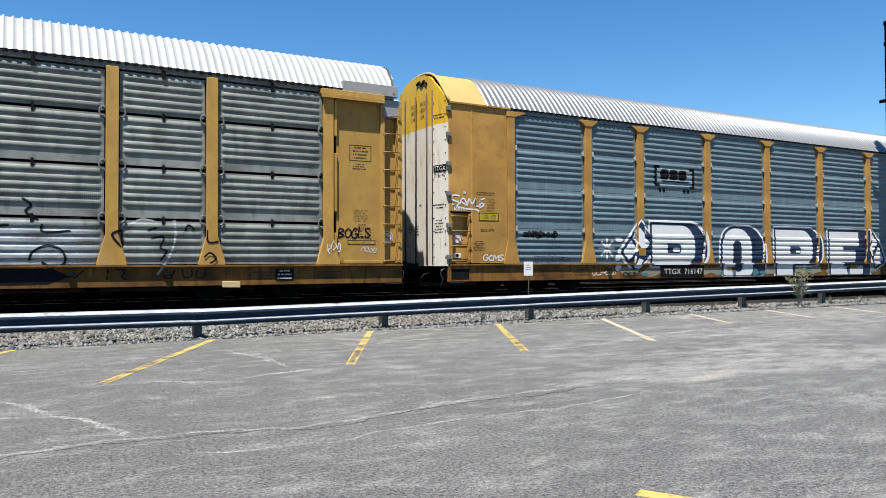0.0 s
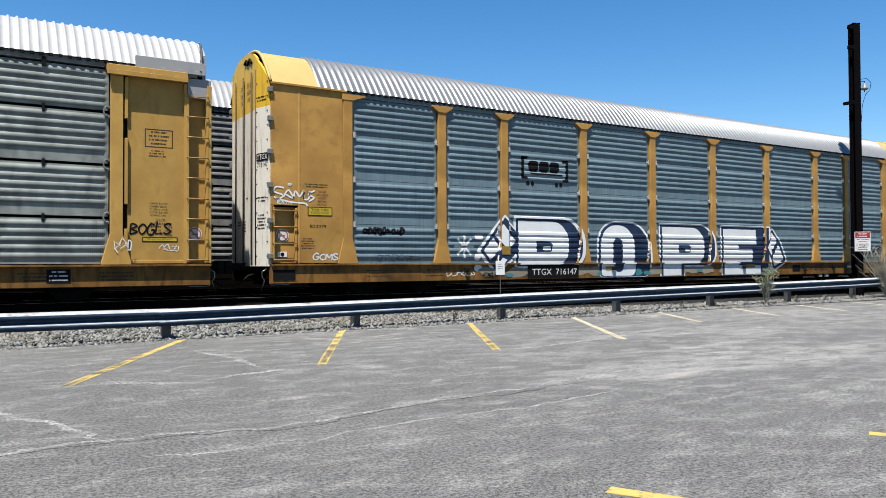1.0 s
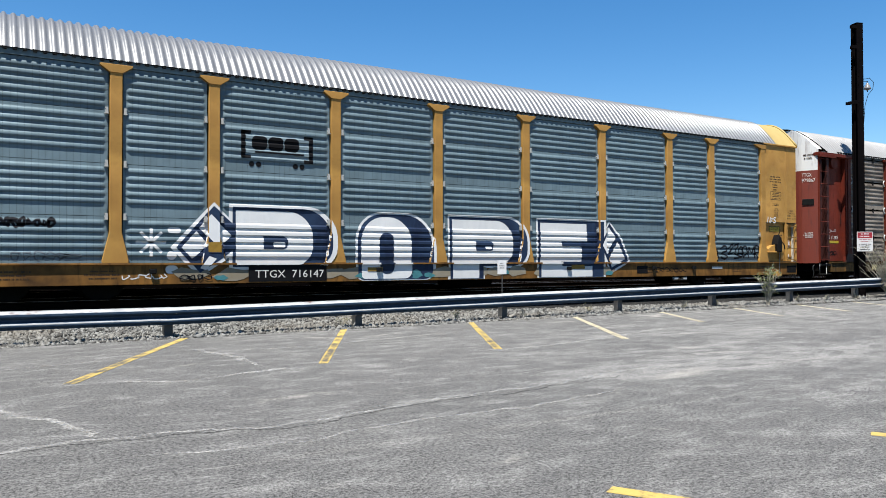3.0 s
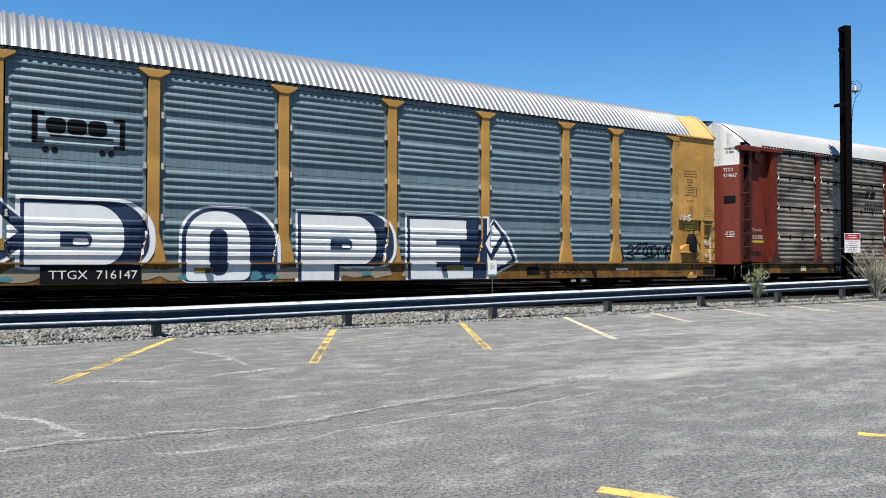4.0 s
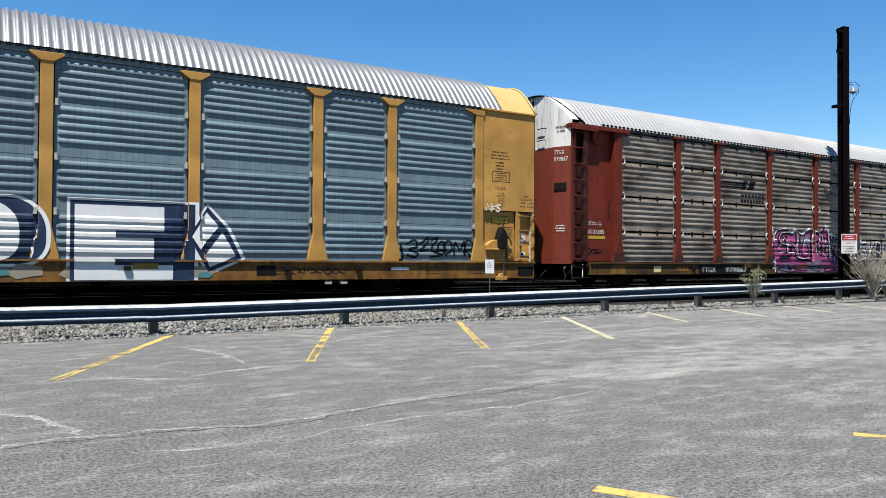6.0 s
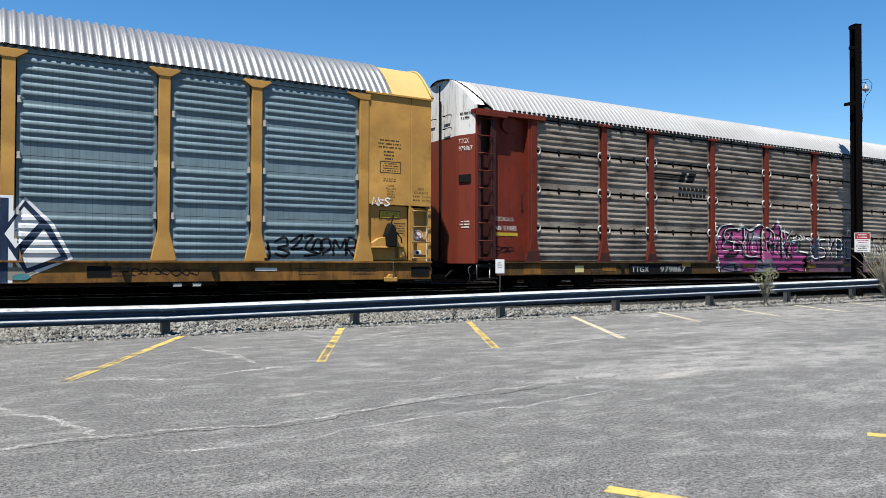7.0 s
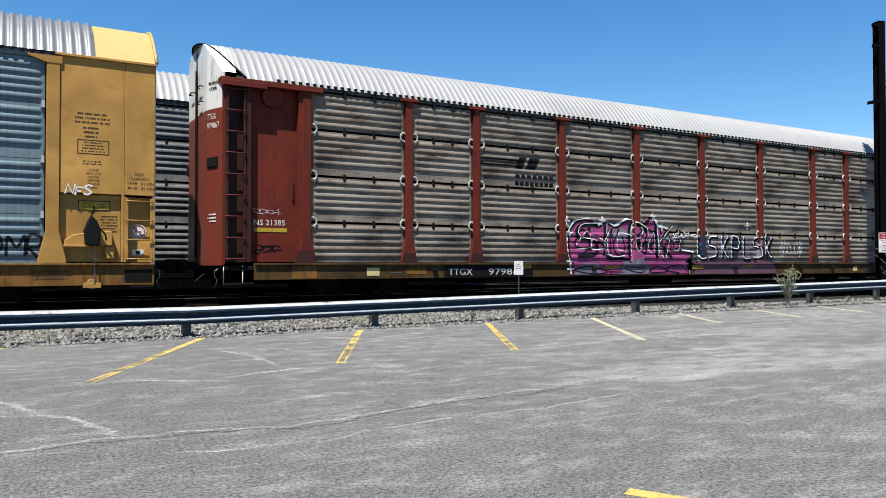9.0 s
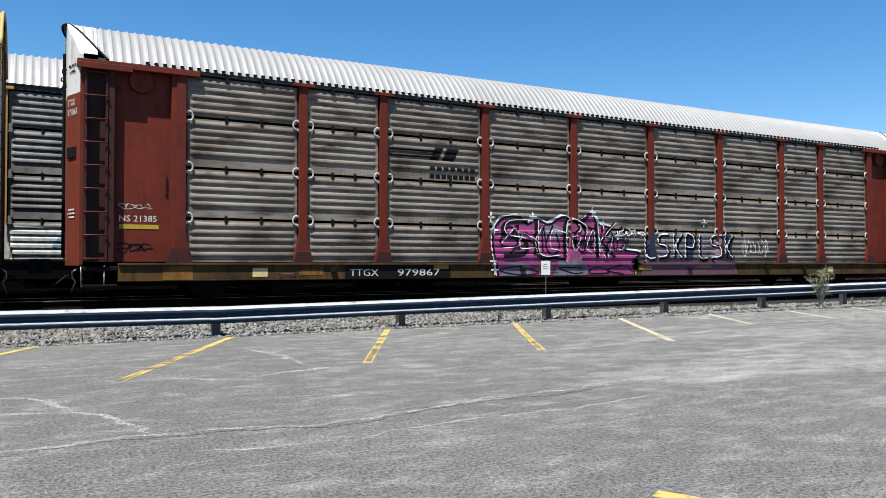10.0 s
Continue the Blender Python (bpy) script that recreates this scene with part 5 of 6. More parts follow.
def old_ends(car):
    top = EAVE - 0.06
    for side in (-1, 1):
        m = sided(side)
        for sx in (-1, 1):
            def box(x0, x1, *rest):
                a, b = sorted((sx * x0, sx * x1))
                return Shape().box(a, b, *rest)
            part("end_panel", box(11.86, 13.00, -1.43, -1.36, 0.79, top), YELLOW_OLD, car, "large faded mustard corner panel", bevel=0.008, at=m)
            part("canopy", box(11.45, 13.03, -1.62, -1.36, 4.70, 4.81), YELLOW_OLD, car, bevel=0.008, at=m)
            part("canopy_lip", box(11.45, 13.03, -1.64, -1.58, 4.60, 4.70), YELLOW_OLD, car, bevel=0.006, at=m)
            part("upper_plate", box(12.0, 13.42, -1.535, -1.40, 4.81, 5.07), ROOF_DULL, car, bevel=0.006, at=m)
            part("recess_back", box(13.03, 13.52, -1.27, -1.23, 0.79, 4.60), YELLOW_OLD, car, at=m)
            part("recess_cheek", box(12.98, 13.03, -1.50, -1.08, 0.79, 4.60), YELLOW_OLD, car, at=m)
            part("corner_post", box(13.46, 13.55, -1.50, -1.08, 0.79, 4.60), YELLOW_OLD, car, bevel=0.006, at=m)
            part("corner_cap", box(13.05, 13.55, -1.46, -1.08, 4.32, 4.74), ROOF_DULL, car, "pale grey corner cap", bevel=0.01, at=m)
            for z0, z1 in ((0.9, 1.5), (2.0, 3.35), (3.75, 4.6)):
                part("hinge_bar", box(11.80, 11.87, -1.50, -1.40, z0, z1), YELLOW_OLD, car, bevel=0.008, at=m)
            part("hinge_gap", box(11.76, 11.86, -1.415, -1.40, 0.85, top), BLACK_IRON, car, at=m)
            part("bottom_trim", box(11.9, 13.0, -1.46, -1.36, 0.79, 0.86), YELLOW_OLD, car, bevel=0.006, at=m)
    ladder(car, 13.05, 13.47, 0.82, 4.40, 9, YELLOW_OLD, RUNG_A, out=1.51)
    no_sign(13.25, 1.42, 0.14, car, 1.275)
    for sx in (-1, 1):
        part("end_door", arch_plate(sx, -0.03, 0.07, 0.03, -1.10, 1.10), ROOF_DULL, car, "pale metal end door")
        part("roof_rim", Shape().tube([(sx * (HALF - 0.25 * (yy / 1.56) ** 2), yy, zz) for yy, zz in arch(1.53)], 0.028, 6), GIRT, car)
    framed_table(12.20, 12.76, 3.21, 3.59, car, 1.43, 4)
    bars(12.28, 3.15, 0.34, 3, 0.055, car, INK, 1.431, 4)
    for k, (word, w) in enumerate((("LOWER & LOCK", 0.36), ("HINGED DECK", 0.34), ("CLOSE & LOCK", 0.36), ("DOORS BEFORE", 0.36), ("MOVING CAR", 0.32))):
        lettering(word, 12.30, 2.02 - 0.062 * k, 0.040, INK, car, 1.433, w)
    for k, (word, w) in enumerate((("DECK", 0.20), ("CLEARANCE", 0.44), ("MIN.", 0.16), ("MIN.", 0.16), ("MIN.", 0.16))):
        lettering(word, (12.52 - w / 2) if k < 2 else 12.60, 1.67 - 0.078 * k, 0.055, INK, car, 1.433, w)
    bars(12.30, 1.575, 0.26, 3, 0.078, car, INK, 1.431, 12)
    placard(12.15, 12.86, 1.24, 1.34, car, 1.43, ("THIS CAR EXCEEDS HEIGHT",))


def red_ends(car):
    top = EAVE - 0.10
    for side in (-1, 1):
        m = sided(side)
        for sx in (-1, 1):
            def box(x0, x1, *rest):
                a, b = sorted((sx * x0, sx * x1))
                return Shape().box(a, b, *rest)
            part("end_panel", box(11.82, 12.93, -1.31, -1.25, 0.79, top), MAROON, car, "oxide red recessed corner panel", bevel=0.008, at=m)
            part("canopy", box(11.28, 13.62, -1.58, -1.30, 4.68, 4.80), MAROON, car, bevel=0.008, at=m)
            part("canopy_lip", box(12.6, 13.62, -1.60, -1.53, 4.62, 4.74), MAROON, car, bevel=0.006, at=m)
            # ladder wall and recess back take a darker red than the corner panel
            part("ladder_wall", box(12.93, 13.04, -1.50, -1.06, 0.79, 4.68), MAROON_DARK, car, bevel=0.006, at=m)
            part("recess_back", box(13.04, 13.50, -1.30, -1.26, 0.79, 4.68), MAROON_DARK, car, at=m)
            part("corner_post", box(13.49, 13.56, -1.50, -1.02, 0.74, 4.68), MAROON, car, bevel=0.006, at=m)
            part("corner_filler", box(11.74, 11.84, -1.50, -1.16, 0.79, top), MAROON, car, bevel=0.006, at=m)
            part("panel_rib", box(12.86, 12.92, -1.35, -1.29, 0.85, 4.3), MAROON, car, bevel=0.006, at=m)
            part("door_roller", Shape().disc((sx * 12.42, 4.50), 0.24, -1.42, -1.28, 22), MAROON, car, bevel=0.01, at=m)
            part("post_foot", Shape().prism([(sx * 11.40, ZB - 0.02), (sx * 11.95, ZB - 0.02), (sx * 11.85, ZB + 0.3), (sx * 11.50, ZB + 0.3)], "y", -1.545, -1.50), MAROON_DARK, car, "dark maroon flared post foot", at=m)
            part("stile", box(13.44, 13.48, -1.53, -1.47, 0.8, 4.6), MAROON_DARK, car, at=m)
            part("latch", box(11.90, 11.94, -1.34, -1.30, 2.2, 2.6), MAROON_DARK, car, at=m)
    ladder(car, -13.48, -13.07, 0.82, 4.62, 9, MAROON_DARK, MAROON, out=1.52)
    for sx in (-1, 1):
        for y0, y1 in ((-1.46, -0.02), (0.02, 1.46)):
            part("end_door", arch_plate(sx, 0.02, 0.07, 0.04, y0, y1, bulge=RED_BOW), END_B, car, "oxide red end door with a white top")
        hood = Shape()
        pts = [(1.44 * i / 10, roof_z(1.44 * i / 10 / 1.52) - 0.05) for i in range(-10, 11)]
        for yy, zz in pts:
            hood.v += [(sx * (HALF + 0.01 + bowed(yy, RED_BOW)), yy, zz), (sx * (HALF - 0.30), yy, zz)]
        hood.f += [(2 * i, 2 * i + 1, 2 * i + 3, 2 * i + 2) for i in range(len(pts) - 1)]
        part("roof_hood", hood, WHITE_PAINT, car, "white hood over the end door", smooth=True)
        part("door_gap", Shape().box(-0.025, 0.025, -0.03, 0.03, 0.8, 5.65), BLACK_IRON, car, at=pose(sx * (HALF + RED_BOW + 0.01), 0, 0))
        part("locking_bar", Shape().tube([(sx * (HALF + RED_BOW + 0.06), -0.10, zz) for zz in (0.9, 2.1, 3.3, 5.2)], 0.026, 8), BLACK_IRON, car)
        part("roof_rim", Shape().tube([(sx * (HALF + 0.30 - 0.78 * (yy / 1.52) ** 2), yy, zz - 0.05) for yy, zz in arch(1.53)], 0.022, 6), BLACK_IRON, car, "black roof end rim")
        for yy in (-1.15, 1.0):
            part("door_slot", Shape().box(-0.03, 0.03, -0.20, 0.20, -0.11, 0.11), BLACK_IRON, car, bevel=0.01, at=pose(sx * (HALF + 0.02 + bowed(yy, RED_BOW)), yy, 2.98, 0, 0, -sx * math.copysign(20, -yy)))
        for yy, zz in ((-0.45, 4.75), (-0.45, 4.4), (0.35, 4.75)):
            part("grab_iron", Shape().tube([(sx * (HALF + RED_BOW + 0.01 + d), yy + w, zz) for d, w in ((0.0, -0.16), (0.09, -0.16), (0.09, 0.16), (0.0, 0.16))], 0.014, 6), BLACK_IRON, car)
    for sx in (-1, 1):
        a, b = sorted((sx * 12.86, sx * 13.50))
        part("end_step", Shape().box(a, b, -1.50, -1.42, 0.62, 0.70).box(a, b, -1.52, -1.40, 0.30, 0.34), BLACK_IRON, car, "black steel end step", bevel=0.006)
    west = outer_leaf(RED_BOW, 0.02)
    lettering("TTGX", 0.94, 3.92, 0.13, WHITE_PAINT, car, 0.012, 0.34, turn=west)
    lettering("979867", 0.94, 3.72, 0.13, WHITE_PAINT, car, 0.012, 0.46, turn=west)
    bars(0.96, 1.85, 0.40, 3, 0.075, car, WHITE_PAINT, 0.012, 3, turn=west)
    bars(0.96, 4.75, 0.40, 2, 0.12, car, INK, 0.012, 5, turn=west)
    lettering("NS 21385", -12.82, 1.62, 0.125, WHITE_PAINT, car, 1.315, 0.72)
    part("placard", Shape().box(-12.82, -12.06, -1.318, -1.308, 1.47, 1.56), SIGN_YELLOW, car, "yellow warning strip")
    bars(-12.78, 1.53, 0.68, 1, 0.06, car, INK, 1.229, 3)
    spray("paint_tag", scrawl(51, -12.85, -12.2, 0.98, 1.2, 3, 0.025), SPRAY_BLACK, car, flat=1.312)
    spray("paint_tag", scrawl(52, -12.85, -12.2, 1.85, 2.0, 4, 0.008, 5), SPRAY_WHITE, car, flat=1.312)


def grey_ends(car):
    for side in (-1, 1):
        for sx in (-1, 1):
            a, b = sorted((sx * 11.77, sx * 13.53))
            side_plate(car, a, b, 0.79, EAVE - 0.03, YELLOW_OLD, side=side)
    for sx in (-1, 1):
        part("end_door", arch_plate(sx, 0.0, 0.06, 0.03), ROOF_DULL, car, "pale metal end door")


# ---- what is painted and fitted along the sides ----
def sill_fittings(car, style):
    low = 0.33 if style != "red" else 0.40
    pocket = Shape().box(-0.07, 0.07, -SILL_Y - 0.07, -SILL_Y, -0.07, 0.03).mesh("stake_pocket", BLACK_IRON, bevel=0.01)
    for k, x in enumerate((-8.3, -3.1, 2.9, 6.3, 8.1)):
        part("stake_pocket", pocket, BLACK_IRON, car, at=pose(x, 0, 0.62))
    for k, x in enumerate((-11.2, -9.6, 5.8, 9.9, 11.3)):
        bars(x, 0.62, 0.7, 3, 0.07, car, INK, SILL_Y + 0.001, k + 20)


def csx_paint(car):
    # the white letters with navy edges along the foot of the side
    halo = [rounded(-6.72, -4.18, 0.62, 2.06, (0, 0.55, 0.75, 0)), rounded(-3.70, -1.48, 0.34, 2.00, (0.2, 0.3, 0.85, 0.7)),
            rounded(-1.10, 1.50, 0.62, 2.00, (0, 0.5, 0.7, 0)), rounded(-1.12, 0.02, 0.34, 0.62), rounded(1.78, 4.32, 0.34, 2.00, (0, 0, 0, 0)),
            [(-7.06, 2.08), (-7.95, 1.10), (-7.36, 0.46), (-6.55, 1.00), (-6.55, 1.60)], [(4.52, 1.99), (4.02, 1.26), (4.54, 0.44), (5.36, 0.80), (5.00, 1.50)]]
    spray("painted_halo", halo, SPRAY_WHITE, car, 1, "white sprayed halo round the letters")
    edge_shapes = [rounded(-6.64, -4.30, 0.68, 2.00, (0, 0.5, 0.7, 0)), rounded(-3.64, -1.56, 0.36, 1.95, (0.15, 0.25, 0.8, 0.65)),
                   rounded(-1.05, 1.42, 0.68, 1.95, (0, 0.45, 0.65, 0)), rounded(-1.05, -0.02, 0.35, 0.68), rounded(1.84, 4.24, 0.35, 1.95, (0, 0, 0, 0)),
                   [(-7.06, 2.00), (-7.83, 1.10), (-7.34, 0.56), (-6.60, 1.06), (-6.60, 1.60)], [(4.52, 1.92), (4.10, 1.27), (4.54, 0.52), (5.27, 0.81), (4.95, 1.45)]]
    spray("painted_edge", edge_shapes, SPRAY_NAVY, car, 2, "navy sprayed edges and shadows of the letters")
    for fill in ([rounded(-6.57, -4.78, 0.72, 1.93, (0, 0.42, 0.58, 0))], [rounded(-3.55, -2.17, 0.38, 1.88, (0.1, 0.2, 0.62, 0.6))],
                 [rounded(-0.97, 0.97, 0.74, 1.88, (0, 0.38, 0.55, 0)), rounded(-0.97, -0.16, 0.36, 0.74)], [rounded(1.92, 3.80, 0.36, 1.87)]):
        spray("painted_letter", fill, SPRAY_WHITE, car, 3, "tall white sprayed graffiti letter")
    spray("painted_counter", [rounded(-5.95, -5.38, 1.08, 1.37, (0, 0.12, 0.13, 0)), rounded(-3.06, -2.67, 0.50, 1.50, (0.17, 0.17, 0.18, 0.18)),
                              rounded(-0.24, 0.32, 1.08, 1.33, (0, 0.11, 0.12, 0)), rounded(2.68, 3.82, 1.22, 1.36), rounded(2.66, 3.82, 0.66, 0.79), rounded(3.42, 3.82, 0.66, 1.28), rounded(3.62, 3.82, 1.28, 1.87)], SPRAY_NAVY, car, 4, "navy openings inside the letters")
    spray("painted_glint", [rounded(-5.72, -5.44, 1.12, 1.24, (0.03, 0.05, 0.05, 0.03)), rounded(0.06, 0.27, 1.12, 1.20, (0.02, 0.04, 0.04, 0.02))], SPRAY_WHITE, car, 5)
    spray("painted_letter", [[(-7.12, 1.82), (-7.36, 1.52), (-6.95, 1.10), (-6.66, 1.36)], [(-7.42, 1.45), (-7.72, 1.10), (-7.50, 0.86), (-7.16, 1.16)], [(-7.16, 0.92), (-7.34, 0.66), (-7.22, 0.62), (-7.00, 0.86)]], SPRAY_WHITE, car, 3, "white facets of a sprayed diamond")
    spray("painted_letter", [[(4.50, 1.80), (4.18, 1.27), (4.36, 1.00), (4.76, 1.50)], [(4.84, 1.38), (4.46, 0.86), (4.56, 0.62), (5.14, 0.86)]], SPRAY_WHITE, car, 3, "white facets of a sprayed diamond")
    spray("painted_patch", [rounded(-7.18, -6.90, 1.0, 1.22), rounded(-6.25, -5.95, 0.55, 0.66), rounded(-3.40, -3.0, 0.56, 0.66), rounded(3.0, 3.5, 0.58, 0.70)], SPRAY_OCHRE, car, 5)
    sill_patch = []
    rng = random.Random(5)
    for k in range(16):
        x = -7.6 + 0.80 * k + rng.uniform(-0.2, 0.2)
        sill_patch.append([(x + rng.uniform(0.25, 0.5) * math.cos(a), 0.53 + rng.uniform(0.10, 0.18) * math.sin(a)) for a in (2 * math.pi * i / 9 for i in range(9))])
    spray("painted_patch", sill_patch, SPRAY_BEIGE, car, 1.5, "beige sprayed patches on the sill")
    teal = []
    for k in range(11):
        x = rng.uniform(-7.8, 5.6)
        z = rng.choice((0.45, 0.52, 0.60))
        teal.append([(x + rng.uniform(0.06, 0.22) * math.cos(a), z + rng.uniform(0.04, 0.10) * math.sin(a)) for a in (2 * math.pi * i / 8 for i in range(8))])
    spray("painted_patch", teal, SPRAY_TEAL, car, 2.5, "teal sprayed patches on the sill")
    # railway mark drawn as plain shapes
    spray("logo_ground", [rounded(-6.40, -4.86, 3.10, 3.68)], plain("logo_ground", (0.235, 0.315, 0.355), 0.5), car, 1)
    mark = [rounded(-6.46, -6.36, 3.09, 3.71), rounded(-6.46, -6.24, 3.63, 3.71), rounded(-6.46, -6.24, 3.09, 3.17), rounded(-4.88, -4.78, 3.05, 3.67), rounded(-5.00, -4.78, 3.59, 3.67), rounded(-5.00, -4.78, 3.05, 3.13)]
    mark += [rounded(-6.22 + 0.375 * k, -5.865 + 0.375 * k, 3.29, 3.60, (0.11, 0.11, 0.11, 0.11)) for k in range(3)]
    mark += [rounded(-6.15, -5.0, 3.22, 3.26)]
    mark += [rounded(x - 0.06, x + 0.06, 2.91, 3.03, (0.058, 0.058, 0.058, 0.058)) for x in (-6.22, -6.06, -5.20, -5.04)]
    spray("logo", mark, BLACK_PAINT, car, 2, "black railway emblem in square brackets")
    spray("number_board", [rounded(-6.30, -4.46, 0.355, 0.715)], BLACK_PAINT, car, 6, "black number board")
    lettering("TTGX  716147", -6.15, 0.44, 0.17, WHITE_PAINT, car, SILL_Y + 0.030, 1.62)
    # smaller tags
    spray("paint_tag", hand_drawn((((3.0, 4.2), (0.8, 4.4), (0.2, 3.0), (2.6, 2.0), (1.6, 0.8), (0.2, 1.4)), ((4.6, 5.0), (4.2, 5.5), (5.0, 5.5), (4.6, 5.0)), ((2.8, 1.4), (4.2, 3.6), (5.6, 1.2), (3.6, 2.2)),
         ((5.6, 0.9), (6.2, 3.4), (7.4, 1.8), (8.6, 3.6), (8.6, 1.0)), ((8.8, 3.4), (8.6, 1.2), (10.0, 1.2), (10.4, 3.6)), ((11.8, 3.8), (10.0, 2.6), (11.6, 1.6), (10.0, 0.4)), ((0.6, 0.9), (5.0, 0.0), (9.0, -0.3), (9.6, -1.1))), -13.48, 2.18, 0.084, 0.075, 0.036), SPRAY_WHITE, car, 1, "white sprayed tag", flat=1.504)
    spray("paint_tag", tag_strokes("RAIN", -13.40, -13.05, 2.12, 2.20, 0.016), SPRAY_WHITE, car, 1, flat=1.502)
    spray("paint_tag", tag_strokes("GCMS", -12.55, -11.9, 0.86, 1.00, 0.03, 0.1, 6), SPRAY_WHITE, car, 1, flat=1.502)
    spray("paint_tag", scrawl(7, -11.25, -10.1, 1.46, 1.66, 9, 0.05, 6), SPRAY_BLACK, car, 1, "black sprayed tag")
    spray("paint_tag", scrawl(17, -10.9, -9.7, 0.82, 1.0, 6, 0.03, 5), plain("thin_grey_spray", (0.09, 0.12, 0.15), 0.6), car, 1)
    loops = hand_drawn((((2.0, 2.0), (1.5, 4.3), (2.4, 0.8), (0.2, 0.4)), ((4.0, 4.3), (7.4, 5.4), (8.4, 3.7), (5.0, 3.0), (8.8, 2.0), (7.4, 1.0), (4.0, 1.7)), ((9.4, 4.3), (13.4, 6.0), (12.4, 4.3), (9.8, 2.7), (13.8, 3.0)),
        ((14.2, 5.3), (17.6, 6.0), (14.6, 3.0), (19.2, 1.7), (14.2, 1.2))), 9.18, 0.77, 0.0685, 0.10, 0.055)
    loops += hand_drawn((((16.6, 2.0), (18.6, 5.0), (20.6, 4.3), (19.6, 1.7), (17.0, 2.7), (21.6, 3.0)), ((21.2, 1.3), (20.2, 4.3), (22.8, 5.3), (23.8, 3.0), (21.2, 2.0)),
        ((24.8, 1.3), (25.2, 5.0), (27.4, 3.0), (29.4, 5.3), (29.4, 1.3)), ((29.8, 1.7), (30.4, 5.3), (33.4, 5.0), (32.8, 3.3), (30.4, 3.0), (32.8, 1.0))), 9.18, 0.77, 0.0685, 0.10, 0.055)
    spray("paint_tag", loops, SPRAY_BLACK, car, 1, "black looping sprayed tag")
    spray("paint_tag", tag_strokes("NFS", 11.86, 12.34, 2.12, 2.30, 0.035, 0.2, 2), SPRAY_WHITE, car, 1, flat=1.502)
    spray("paint_tag", [q for k in range(4) for q in stroke([(-8.33 + 0.30 * math.cos(k * 0.785), 1.20 + 0.30 * math.sin(k * 0.785)), (-8.33 - 0.30 * math.cos(k * 0.785), 1.20 - 0.30 * math.sin(k * 0.785))], 0.06, False)], SPRAY_WHITE, car, 1, "white sprayed star")
    spray("paint_tag", [rounded(-8.02, -7.82, 0.84, 1.02, (0.09, 0.09, 0.09, 0.09)), rounded(-8.05, -7.80, 0.55, 0.72, (0.08, 0.08, 0.08, 0.08)), rounded(-8.0, -7.74, 1.40, 1.52, (0.05, 0.05, 0.05, 0.05))], SPRAY_WHITE, car, 1)
    spray("paint_tag", scrawl(12, -8.9, -8.0, 0.42, 0.56, 6, 0.02, 4), SPRAY_WHITE, car, 1)
    spray("paint_tag", scrawl(13, -7.75, -7.1, 0.40, 0.54, 4, 0.025, 5), SPRAY_BLACK, car, 4)
    spray("paint_tag", scrawl(14, 6.4, 7.8, 0.46, 0.62, 7, 0.022, 5), SPRAY_BLACK, car, 1)
    spray("sill_placard", [rounded(5.6, 6.05, 0.44, 0.66)], BLACK_PAINT, car, 2)
    spray("sill_placard", [rounded(9.0, 9.5, 0.55, 0.62)], WHITE_PAINT, car, 2)
    for x in (7.35, 7.75):
        part("drain_cap", Shape().box(x - 0.09, x + 0.09, -1.48, -1.40, 0.22, 0.30), CLIP_WHITE, car, bevel=0.01)


